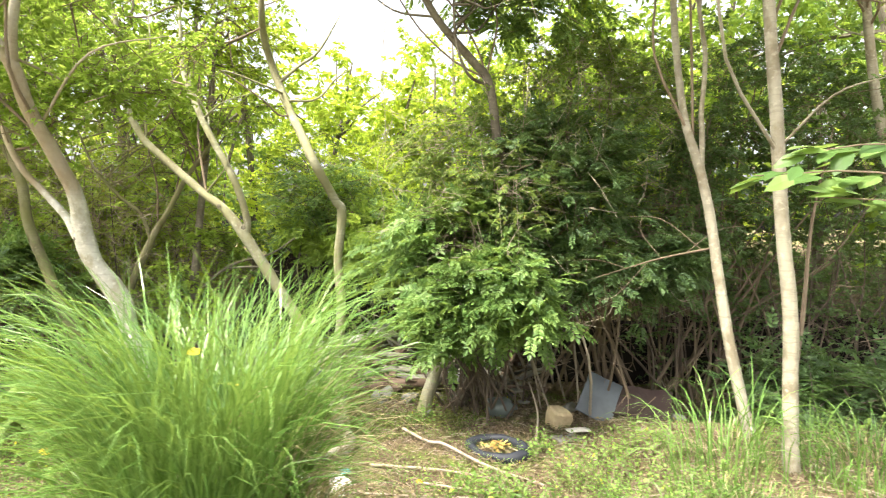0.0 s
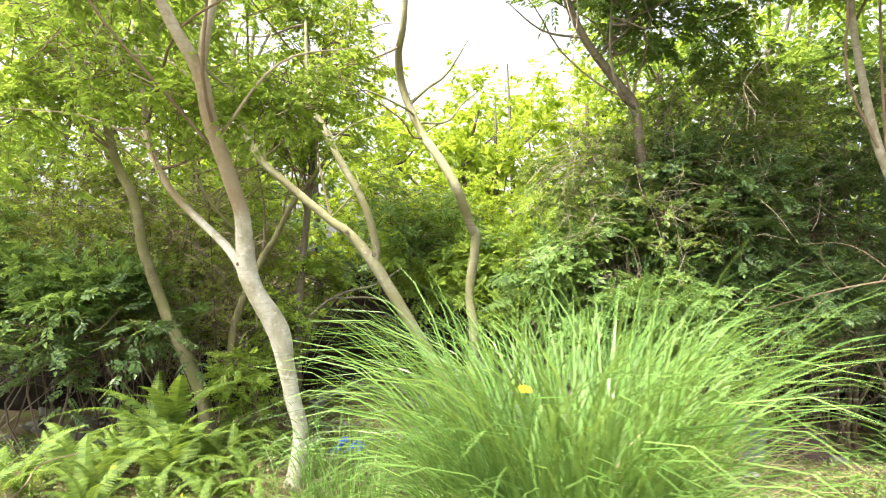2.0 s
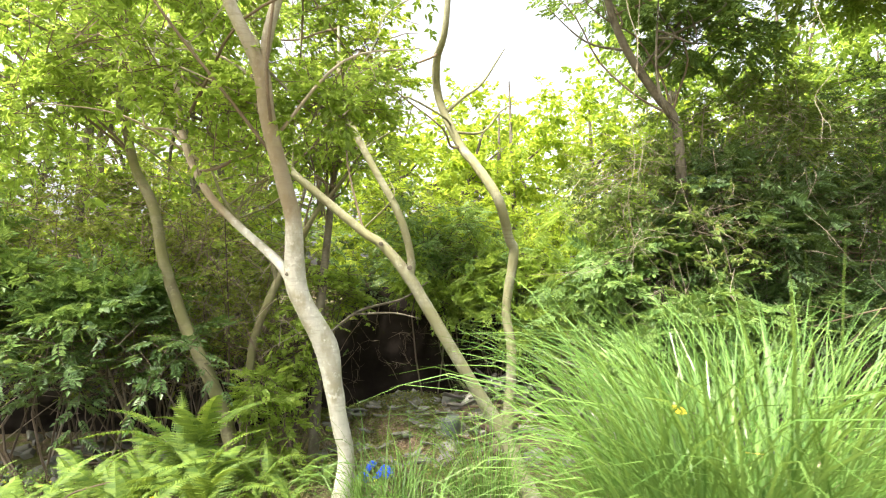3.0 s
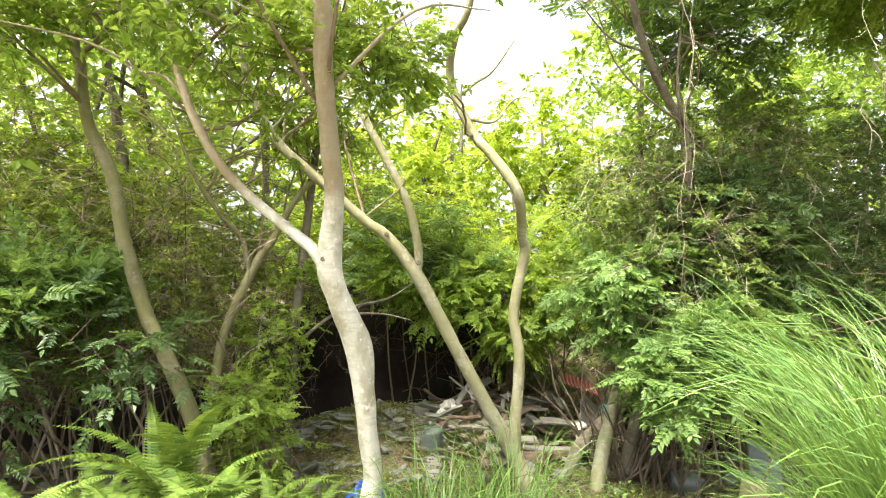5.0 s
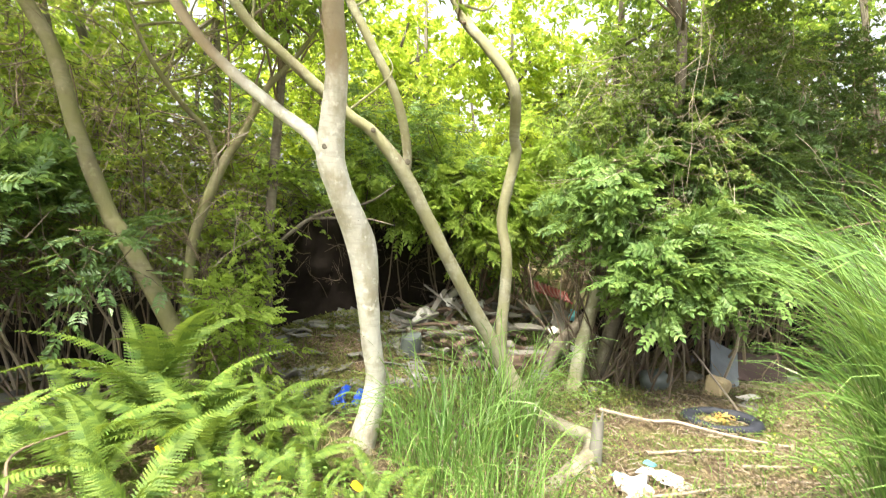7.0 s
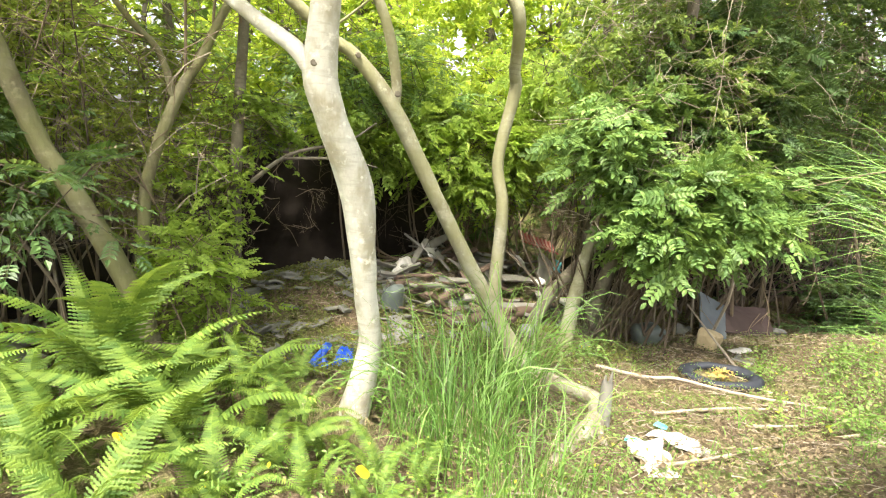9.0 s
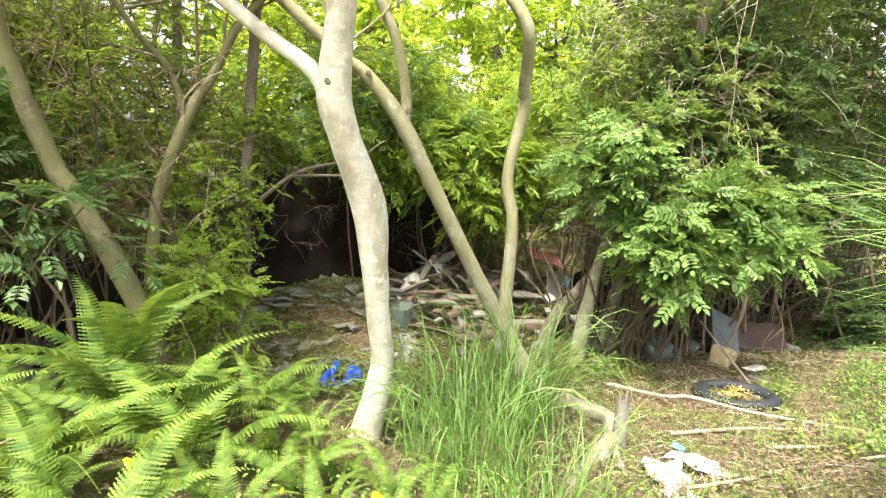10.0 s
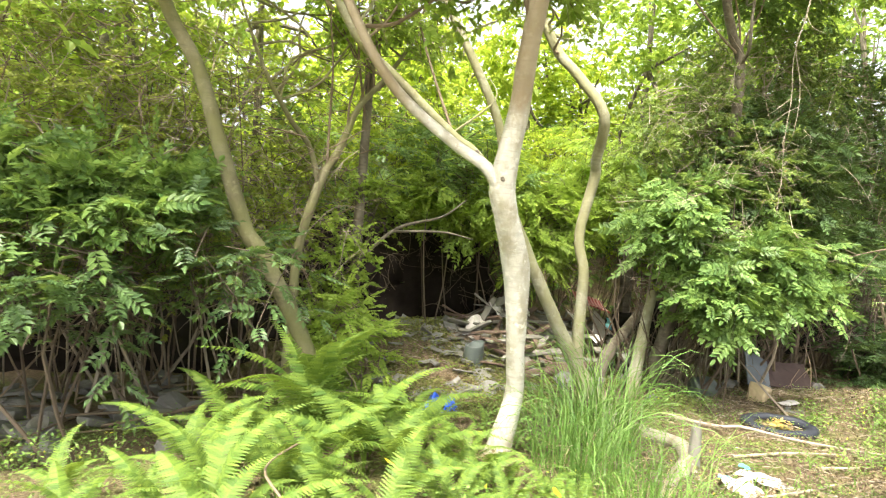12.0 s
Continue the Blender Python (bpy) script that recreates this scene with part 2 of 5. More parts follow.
def ground_z(x, y):
    """Height of the ground: a gentle fall away from the path, with a shallow hollow for the clearing."""
    x, y = np.asarray(x, dtype=float), np.asarray(y, dtype=float)
    hollow = smoothstep(y, 2.6, 4.2) * np.maximum(smoothstep(x, -3.4, -1.7), smoothstep(y, 4.8, 6.0))
    hollow = hollow * (1 - smoothstep(x, 1.3, 2.3) * (1 - smoothstep(y, 4.3, 5.8)))
    z = -0.033 * np.clip(y, -3, 7) - 0.27 * hollow
    z = z + 0.30 * np.exp(-((x + 0.9) / 1.6) ** 2 - ((y - 8.3) / 1.2) ** 2)
    z = z + 0.36 * np.exp(-((x + 2.3) / 0.85) ** 2 - ((y - 7.6) / 0.7) ** 2)
    z = z + 0.24 * np.exp(-((x + 0.1) / 1.1) ** 2 - ((y - 7.9) / 0.7) ** 2)
    z = z + 1.5 * smoothstep(y + 0.12 * np.abs(x + 1), 9.6, 13.0)
    z = z + 0.025 * np.sin(2.1 * x + 0.7 * y) * np.cos(1.7 * y - 0.4 * x) + 0.012 * np.sin(6.3 * x + 1.1) * np.sin(5.7 * y)
    return z


def spline(pts, per=4):
    """Catmull-Rom through rows of numbers."""
    P = np.asarray(pts, dtype=float)
    P = np.vstack([2 * P[0] - P[1], P, 2 * P[-1] - P[-2]])
    out = []
    for i in range(1, len(P) - 2):
        for k in range(per):
            t = k / per
            a, b, c, d = P[i - 1], P[i], P[i + 1], P[i + 2]
            out.append(0.5 * (2 * b + (c - a) * t + (2 * a - 5 * b + 4 * c - d) * t * t + (3 * b - a - 3 * c + d) * t ** 3))
    out.append(P[-2])
    return np.array(out)


def tube(heap, pts, radii, sides=8, per=4, rough=0.0, rng=None, cap=True):
    """A tapering limb along points, with uneven girth."""
    R = np.asarray(radii, dtype=float)
    if len(R) == 2 and len(pts) > 2:
        R = np.linspace(R[0], R[1], len(pts))
    C = spline(np.column_stack([np.asarray(pts, dtype=float), R]), per) if per > 1 else np.column_stack([np.asarray(pts, dtype=float), R])
    P, R = C[:, :3], np.maximum(C[:, 3], 0.0008)
    D = unit(np.gradient(P, axis=0))
    ref = np.array([1.0, 0.13, 0.0]) if abs(D[0][2]) > 0.5 else np.array([0.1, 0.0, 1.0])
    U = unit(np.cross(D, ref))
    W = np.cross(D, U)
    a = np.linspace(0, 2 * np.pi, sides, endpoint=False)
    n = len(P)
    g = np.ones((n, sides))
    if rough:
        for i in range(n):
            for j in range(sides):
                q = P[i] * 7.0 + np.array([np.cos(a[j]), np.sin(a[j]), 0]) * 1.2
                g[i, j] += rough * noise.noise(Vector(q))
    if cap:
        P, R, D, U, W, g = (np.concatenate([q, q[-1:]]) for q in (P, R, D, U, W, g))
        P[-1] += D[-1] * R[-1] * 0.5
        R[-1] *= 0.05
        n += 1
    V = P[:, None, :] + (R[:, None] * g)[..., None] * (np.cos(a)[None, :, None] * U[:, None, :] + np.sin(a)[None, :, None] * W[:, None, :])
    i, j = np.meshgrid(np.arange(n - 1), np.arange(sides), indexing="ij")
    i, j = i.ravel(), j.ravel()
    k = (j + 1) % sides
    F = np.column_stack([i * sides + j, i * sides + k, (i + 1) * sides + k, (i + 1) * sides + j])
    heap.add(V, F)
    return P


def frames_from(d, up):
    """Turning matrices with x along d and z near up."""
    x = unit(d)
    y = unit(np.cross(up, x))
    return np.stack([x, y, np.cross(x, y)], axis=-1)


def leaflet(w=0.36, fold=0.12, droop=0.1):
    V = np.array([(0, 0, 0), (0.42, -w / 2, fold * w), (1, 0, -droop), (0.42, w / 2, fold * w)])
    return V, np.array([(0, 1, 2), (0, 2, 3)])


def oval_leaflet(w=0.5, fold=0.12, droop=0.1):
    z = fold * w
    V = np.array([(0, 0, 0), (0.28, -0.43 * w, z), (0.68, -0.42 * w, z - 0.5 * droop), (1, 0, -droop), (0.68, 0.42 * w, z - 0.5 * droop), (0.28, 0.43 * w, z), (0.5, 0, -0.25 * droop)])
    return V, np.array([(0, 1, 6), (1, 2, 6), (2, 3, 6), (3, 4, 6), (4, 5, 6), (5, 0, 6)])


def broad_leaf(w=0.5, droop=0.15):
    """A leaf with a midrib fold and rounded sides."""
    xs = (0.0, 0.22, 0.55, 0.82, 1.0)
    ws = (0.0, 0.42, 0.5, 0.28, 0.0)
    V = [(x, 0, -droop * x * x) for x in xs]
    F = []
    for side in (-1, 1):
        base = len(V)
        V += [(x, side * k * w, 0.1 * k * w - droop * x * x) for x, k in zip(xs[1:4], ws[1:4])]
        ring = [0, base, base + 1, base + 2, 4]
        for q in range(4):
            c = (0, 1, 2, 3, 4)
            if q < 3:
                tri = [(c[q], ring[q + 1], c[q + 1])] + ([(c[q], ring[q], ring[q + 1])] if q else [])
            else:
                tri = [(c[3], ring[3], 4)]
            for t in tri:
                F.append(t if side < 0 else t[::-1])
    return np.array(V), np.array(F)


def pinnate(rng, pairs=5, w=0.4, size=0.34, shape=leaflet):
    """A feathered leaf of length 1: leaflets in pairs along a drooping stalk."""
    h = Heap()
    bend = rng.uniform(0.1, 0.35)
    at = lambda u: np.array([u, 0, -bend * u * u])
    h.add([at(0) + (0, 0.006, 0), at(0.5) + (0, 0.005, 0), at(0.5) - (0, 0.005, 0), at(0) - (0, 0.006, 0), at(1.0)], [(0, 3, 2), (0, 2, 1), (1, 2, 4)])
    for i in range(pairs):
        u = 0.25 + 0.7 * i / pairs
        s = size * (1 - 0.35 * abs(u - 0.5)) * rng.uniform(0.85, 1.1)
        for side in (-1, 1):
            V, F = shape(w * rng.uniform(0.85, 1.15), 0.15, rng.uniform(0.05, 0.3))
            an = side * radians(rng.uniform(48, 68))
            R = np.array([(math.cos(an), -math.sin(an), 0), (math.sin(an), math.cos(an), 0), (0, 0, 1)])
            h.add((V * s) @ R.T + at(u), F)
    V, F = shape(w, 0.15, 0.2)
    h.add(V * size + at(0.93), F)
    return np.concatenate(h.v), np.concatenate(h.f)


def whorl(rng, n=5, w=0.5, size=0.5):
    """A tuft of simple leaves at the end of a shoot."""
    h = Heap()
    for i in range(n):
        V, F = leaflet(w * rng.uniform(0.85, 1.2), 0.2, rng.uniform(0.05, 0.35))
        an = radians(rng.uniform(-85, 85))
        R = np.array([(math.cos(an), -math.sin(an), 0), (math.sin(an), math.cos(an), 0), (0, 0, 1)])
        h.add((V * size * rng.uniform(0.7, 1.1)) @ R.T + np.array([rng.uniform(0, 0.55), 0, rng.uniform(-0.08, 0.08)]), F)
    return np.concatenate(h.v), np.concatenate(h.f)


def scatter(heap, templates, pos, d, up, size, rng):
    """Copies of the templates as real geometry."""
    R = frames_from(d, up)
    pick = rng.integers(0, len(templates), len(pos))
    for k, (V, F) in enumerate(templates):
        q = np.nonzero(pick == k)[0]
        if len(q):
            W = np.einsum("nij,mj->nmi", R[q], V) * size[q][:, None, None] + pos[q][:, None, :]
            FF = F[None] + (np.arange(len(q)) * len(V))[:, None, None]
            heap.add(W.reshape(-1, 3), FF.reshape(-1, 3))


RNG = np.random.default_rng(11)
PINNATE = [pinnate(RNG, p, 0.5, 0.33) for p in (4, 5, 5, 6)]
PINNATE_NEAR = [pinnate(RNG, p, 0.5, 0.31, oval_leaflet) for p in (5, 5, 6)]
OVAL = [oval_leaflet(w, 0.12, dr) for w, dr in ((0.55, 0.1), (0.65, 0.25))]
PINNATE_FINE = [pinnate(RNG, p, 0.46, 0.33) for p in (5, 5, 6, 7)]
WHORL = [whorl(RNG, n) for n in (4, 5, 5, 6)]
WHORL_FAR = [whorl(RNG, n, 0.6, 0.8) for n in (3, 4, 4)]
BROAD = [broad_leaf(w, dr) for w, dr in ((0.5, 0.1), (0.55, 0.25), (0.45, 0.18))]


def noise_at(P, scale, shift):
    return np.array([noise.noise(Vector((p[0] * scale + shift, p[1] * scale, p[2] * scale - shift))) for p in P])


def shell_points(rng, center, radii, n, inner=0.4, gap=-0.12, scale=1.3, shift=0.0):
    """Points in an ellipsoid's outer part, with gaps where a noise is low; and the way out of it."""
    out = []
    while len(out) < n:
        d = unit(rng.normal(size=(n, 3)))
        r = rng.uniform(inner ** 2, 1, n) ** 0.5
        P = np.array(center) + d * r[:, None] * np.array(radii)
        ok = noise_at(P, scale, shift) > gap
        out += [(p, q) for p, q, o in zip(P, d, ok) if o]
    out = out[:n]
    return np.array([p for p, _ in out]), np.array([q for _, q in out])


def branchlets(rng, leaves, twigs, starts, dirs, length, count, templates, size, flat=0.35, droop=0.25):
    """Side shoots: a thin twig with alternating leaves and one at its end."""
    n = len(starts)
    L = length * rng.uniform(0.6, 1.25, n)
    d = unit(dirs)
    side = unit(np.cross(d, np.array([0, 0, 1.0])) + 1e-6)
    P, D = [], []
    for k in range(count):
        u = 0.2 + 0.8 * k / (count - 1)
        base = starts + d * (L * u)[:, None] - np.array([0, 0, 1.0]) * (droop * L * u * u)[:, None]
        sgn = (1 if k % 2 else -1) if k < count - 1 else 0
        way = d * (0.6 if sgn else 1.0) + side * sgn * 0.85 + rng.normal(size=(n, 3)) * 0.22 - np.array([0, 0, 0.18])
        P.append(base)
        D.append(way)
    P, D = np.concatenate(P), np.concatenate(D)
    up = np.array([0, 0, 1.0]) + rng.normal(size=P.shape) * flat
    scatter(leaves, templates, P, D, up, size * rng.uniform(0.7, 1.2, len(P)), rng)
    if twigs is not None:
        us = np.array([-0.5, 0.4, 1.0])
        C = starts[:, None, :] + d[:, None, :] * (L[:, None] * us)[..., None] - np.array([0, 0, 1.0]) * (droop * L[:, None] * us * us * (us > 0))[..., None]
        r = np.array([0.0055, 0.0035, 0.001]) * (0.6 + 0.8 * length)
        a = np.array([0, 2.094, 4.189])
        off = np.cos(a)[None, None, :, None] * side[:, None, None, :] + np.sin(a)[None, None, :, None] * np.array([0, 0, 1.0])
        V = C[:, :, None, :] + off * r[None, :, None, None]
        f = np.array([(i * 3 + j, i * 3 + (j + 1) % 3, (i + 1) * 3 + (j + 1) % 3, (i + 1) * 3 + j) for i in range(2) for j in range(3)])
        twigs.add(V.reshape(-1, 3), (f[None] + (np.arange(n) * 9)[:, None, None]).reshape(-1, 4))


def crown_parts(rng, parent, blobs, mat, templates, size, length=0.5, count=7, twig=M_TWIG, gap=-0.12, name="crown", flat=0.35):
    leaves, twigs = Heap(), Heap()
    for i, (c, r, n) in enumerate(blobs):
        P, out = shell_points(rng, c, r, n, gap=gap, shift=3.1 * i)
        d = out * np.array([1, 1, 0.45]) + rng.normal(size=P.shape) * 0.45
        branchlets(rng, leaves, twigs, P - unit(d) * length * 0.5, d, length, count, templates, size, flat)
    twigs.link("twig_mass", twig, parent)["kind"] = "stuff"
    leaves.link(name, mat, parent)


def stems(rng, parent, base, tops, mat, r0=0.018, r1=0.005, sides=5, spread=0.25, name="stem"):
    """Bent stems from the ground at base to the given tops, each a part."""
    for t in tops:
        b = np.array([base[0] + rng.normal() * spread, base[1] + rng.normal() * spread, 0])
        b[2] = ground_z(b[0], b[1]) - 0.04
        t = np.asarray(t, dtype=float)
        m1, m2 = b + (t - b) * 0.35, b + (t - b) * 0.7
        m1 = m1 + rng.normal(size=3) * 0.09
        m2 = m2 + rng.normal(size=3) * 0.11
        h = Heap()
        k = rng.uniform(0.6, 1.4)
        tube(h, [b, m1, m2, t], [r0 * k, r0 * k * 0.8, r0 * k * 0.55, r1], sides, 3, cap=False)
        h.link(name, mat, parent)


# ---- ground ----
def build_ground():
    near = np.arange(-9, 9.01, 0.09)
    far = np.array([14, 22, 40, 80, 200, 600, 2000.0])
    xs = np.concatenate([-far[::-1], near - 0.5, far])
    ys = np.concatenate([-far[::-1], np.arange(-4, 13.01, 0.09), far[0:1] + 4, far[1:]])
    X, Y = np.meshgrid(xs, ys, indexing="ij")
    Z = ground_z(X, Y)
    k = smoothstep(np.hypot(X, Y - 4), 11, 25)
    Z = Z * (1 - k) + k * (1.5 * smoothstep(Y, -2, 12) - 0.1)
    inner = (np.abs(X) < 9) & (Y < 13) & (Y > -4)
    flat = np.column_stack([X.ravel(), Y.ravel(), np.zeros(X.size)])
    bump = np.zeros(X.size)
    sel = np.nonzero(inner.ravel())[0]
    bump[sel] = [0.035 * noise.noise(Vector(p) * 1.9) + 0.018 * noise.noise(Vector(p) * 7.0) for p in flat[sel]]
    V = np.column_stack([X.ravel(), Y.ravel(), Z.ravel() + bump])
    nx, ny = X.shape
    i, j = np.meshgrid(np.arange(nx - 1), np.arange(ny - 1), indexing="ij")
    i, j = i.ravel(), j.ravel()
    F = np.column_stack([i * ny + j, (i + 1) * ny + j, (i + 1) * ny + j + 1, i * ny + j + 1])
    ob = link_mesh("ground", V, F, M_GROUND, smooth=True)
    tagged(ob, "brown forest floor with leaf litter and patches of moss", "ground", kind="structure")


build_ground()


# ---- trees with trunks ----
def tree(label, at, mat, limbs, crown=None, seed=1, girth=0.78, twiggy=14, category="tree", sides=12):
    """limbs: (name, points, radii). crown: (blobs, material, templates, leaf size, shoot length, shoots)."""
    rng = np.random.default_rng(seed)
    root = thing("tree", at, label, category)
    for name, pts, radii in limbs:
        h = Heap()
        tube(h, pts, [r * girth for r in radii], sides if name == "trunk" else max(6, sides - 4), 5, 0.09, rng)
        h.link(name, mat, root, smooth=True)
    if crown:
        ways = [np.asarray(p, dtype=float) for n, p, _ in limbs if n != "branch"]
        for k in range(twiggy):
            w = ways[k % len(ways)]
            i = int(rng.integers(len(w) * 5 // 10, len(w) - 1))
            a = w[i] + (w[i + 1] - w[i]) * rng.uniform(0, 1)
            c, r, _ = crown[0][k % len(crown[0])]
            b = np.array(c) + rng.uniform(-0.9, 0.9, 3) * np.array(r)
            h = Heap()
            m = (a + b) / 2
            tube(h, [a, (a + m) / 2 + rng.normal(size=3) * 0.05, m + rng.normal(size=3) * 0.1, (m + b) / 2 + rng.normal(size=3) * 0.09, b], [0.013, 0.011, 0.009, 0.006, 0.002], 6, 3, cap=False)
            h.link("branch", mat if k % 2 else M_TWIG, root)
        blobs, cm, tp, size, length, count = crown
        crown_parts(rng, root, blobs, cm, tp, size, length, count)
    return root


def gz(x, y, d=-0.06):
    return float(ground_z(x, y)) + d


tree_a = tree("slender pale-barked tree with a crooked two-limbed trunk", (-2.66, 4.74, gz(-2.66, 4.74, 0)), M_BARK_STAINED, [
    ("trunk", [(-2.72, 4.74, -0.45), (-2.65, 4.74, -0.28), (-2.585, 4.68, 0.16), (-2.64, 4.62, 0.48), (-2.68, 4.58, 0.72), (-2.74, 4.54, 1.02), (-2.88, 4.46, 1.3), (-2.95, 4.43, 1.51), (-2.95, 4.33, 1.87), (-3.0, 4.2, 2.15), (-3.07, 4.0, 2.52), (-3.1, 3.9, 2.8), (-3.26, 3.75, 3.15), (-3.5, 3.6, 3.8), (-3.6, 3.6, 4.6)],
     [0.15, 0.115, 0.078, 0.076, 0.082, 0.104, 0.09, 0.094, 0.072, 0.066, 0.062, 0.06, 0.045, 0.035, 0.02]),
    ("limb", [(-2.96, 4.42, 1.46), (-3.05, 4.45, 1.59), (-3.21, 4.58, 1.72), (-3.48, 4.69, 1.94), (-3.68, 4.7, 2.16), (-3.87, 4.76, 2.52), (-4.02, 4.95, 2.97), (-4.1, 4.9, 3.6)], [0.05, 0.045, 0.04, 0.038, 0.036, 0.033, 0.03, 0.015]),
    ("limb", [(-3.09, 3.91, 2.78), (-3.03, 3.83, 3.02), (-2.98, 3.8, 3.2), (-2.8, 3.7, 3.9), (-2.7, 3.8, 4.6)], [0.04, 0.042, 0.04, 0.03, 0.012]),
    ("branch", [(-3.05, 4.1, 2.4), (-2.6, 4.0, 2.9), (-2.1, 4.2, 3.1)], [0.015, 0.011, 0.004]),
    ("branch", [(-3.85, 5.0, 2.45), (-4.3, 4.7, 2.7), (-4.9, 4.6, 2.75)], [0.014, 0.01, 0.004]),
    ("branch", [(-3.08, 3.95, 2.7), (-3.5, 4.2, 3.0), (-4.1, 4.4, 3.1)], [0.014, 0.01, 0.004]),
], ([((-3.3, 3.9, 3.9), (1.25, 1.1, 0.7), 230), ((-4.3, 4.6, 3.2), (1.0, 0.8, 0.55), 120), ((-2.75, 4.5, 2.85), (0.55, 0.45, 0.26), 46), ((-3.4, 4.4, 2.75), (0.6, 0.45, 0.3), 50)], M_LEAF_LIGHT, WHORL, 0.14, 0.42, 7), 21, 0.8)

tree_bc = tree("pale-barked tree forking into two bent trunks at its base", (-1.0, 5.35, gz(-1.0, 5.35, 0)), M_BARK_OLIVE, [
    ("trunk", [(-0.9, 5.2, -0.6), (-1.0, 5.35, -0.45), (-1.11, 5.6, -0.22), (-1.18, 5.77, 0.0), (-1.51, 5.8, 0.53), (-1.82, 5.8, 1.03), (-2.15, 5.8, 1.56), (-2.41, 5.85, 1.86), (-2.59, 5.9, 1.98), (-3.08, 6.0, 2.38), (-3.43, 6.1, 2.71), (-3.71, 6.2, 3.3), (-3.77, 6.3, 3.91), (-3.9, 6.3, 4.6)],
     [0.12, 0.105, 0.098, 0.088, 0.072, 0.07, 0.07, 0.054, 0.052, 0.05, 0.047, 0.044, 0.035, 0.02]),
    ("limb", [(-2.13, 5.79, 1.5), (-2.12, 5.81, 1.74), (-2.24, 5.78, 2.14), (-2.5, 5.82, 2.61), (-2.71, 5.9, 3.01), (-2.85, 5.95, 3.4), (-2.9, 6.0, 4.1)], [0.05, 0.047, 0.045, 0.043, 0.04, 0.034, 0.015]),
    ("limb", [(-1.17, 5.75, -0.04), (-1.16, 5.8, 0.22), (-1.12, 5.85, 0.58), (-1.12, 5.86, 0.9), (-1.16, 5.92, 1.23), (-1.1, 5.85, 1.78), (-1.16, 5.78, 1.93), (-1.32, 5.54, 2.29), (-1.51, 5.71, 2.64), (-1.66, 5.87, 2.89), (-1.86, 5.95, 3.37), (-1.9, 5.75, 3.68), (-1.83, 5.5, 3.95), (-1.8, 5.4, 5.0)], [0.07, 0.066, 0.062, 0.06, 0.058, 0.06, 0.057, 0.058, 0.056, 0.054, 0.05, 0.046, 0.036, 0.02]),
    ("branch", [(-1.8, 5.93, 3.2), (-1.6, 6.03, 3.42), (-1.4, 6.1, 3.6), (-1.15, 6.1, 4.0)], [0.026, 0.022, 0.018, 0.006]),
    ("branch", [(-1.7, 5.88, 3.0), (-1.4, 6.0, 3.05), (-1.2, 6.1, 3.3), (-1.0, 6.15, 3.45)], [0.018, 0.014, 0.011, 0.004]),
    ("branch", [(-2.6, 5.86, 2.8), (-2.3, 5.7, 2.95), (-1.95, 5.7, 3.05)], [0.014, 0.01, 0.004]),
    ("branch", [(-2.6, 5.9, 2.0), (-2.3, 5.75, 2.3), (-2.35, 5.8, 2.5)], [0.012, 0.009, 0.004]),
], ([((-2.9, 6.3, 4.9), (0.9, 0.7, 0.5), 80), ((-3.7, 6.3, 4.0), (1.2, 0.8, 0.8), 170), ((-2.4, 5.2, 3.3), (0.45, 0.4, 0.25), 24)], M_LEAF_LIGHT, WHORL, 0.13, 0.42, 7), 22, 0.84)

tree_d = tree("slim pale tree whose trunk splits in two above head height", (2.5, 4.28, gz(2.5, 4.28, 0)), M_BARK_PALE, [
    ("trunk", [(2.53, 4.26, -0.25), (2.47, 4.3, 0.0), (2.38, 4.36, 0.5), (2.3, 4.4, 0.99), (2.23, 4.5, 1.73), (2.15, 4.55, 2.16), (2.05, 4.6, 2.55), (2.01, 4.7, 3.2), (2.02, 4.8, 3.8), (2.0, 4.8, 4.8)], [0.075, 0.062, 0.058, 0.055, 0.052, 0.05, 0.042, 0.038, 0.034, 0.015]),
    ("limb", [(2.17, 4.54, 2.08), (2.18, 4.55, 2.4), (2.17, 4.55, 2.58), (2.17, 4.5, 3.04), (2.06, 4.4, 3.46), (2.0, 4.3, 4.2)], [0.034, 0.03, 0.027, 0.024, 0.022, 0.01]),
# second and third blobs: extra high canopy, added to shade the thicket behind
], ([((2.0, 4.8, 4.7), (1.2, 0.9, 0.6), 130), ((0.9, 4.5, 5.7), (1.3, 1.0, 0.5), 190), ((2.9, 5.4, 5.4), (1.3, 0.9, 0.5), 150)], M_LEAF_LIGHT, PINNATE, 0.26, 0.45, 7), 23, 0.78, 6)

tree_j = tree("straight slim tree with smooth pale grey bark", (2.47, 3.73, gz(2.47, 3.73, 0)), M_BARK_PALE, [
    ("trunk", [(2.46, 3.72, -0.25), (2.46, 3.75, 0.03), (2.48, 3.8, 0.5), (2.47, 3.8, 0.99), (2.42, 3.85, 1.71), (2.37, 3.85, 2.43), (2.27, 3.8, 3.2), (2.2, 3.8, 4.6)], [0.085, 0.07, 0.066, 0.064, 0.06, 0.056, 0.05, 0.02]),
    ("branch", [(2.4, 3.84, 2.2), (2.6, 3.6, 2.5), (2.9, 3.5, 2.6)], [0.012, 0.009, 0.004]),
], ([((2.4, 3.9, 4.6), (1.1, 0.9, 0.5), 140), ((1.5, 3.4, 5.0), (1.0, 0.9, 0.45), 130)], M_LEAF_LIGHT, PINNATE, 0.26, 0.45, 7), 24, 0.78, 3)

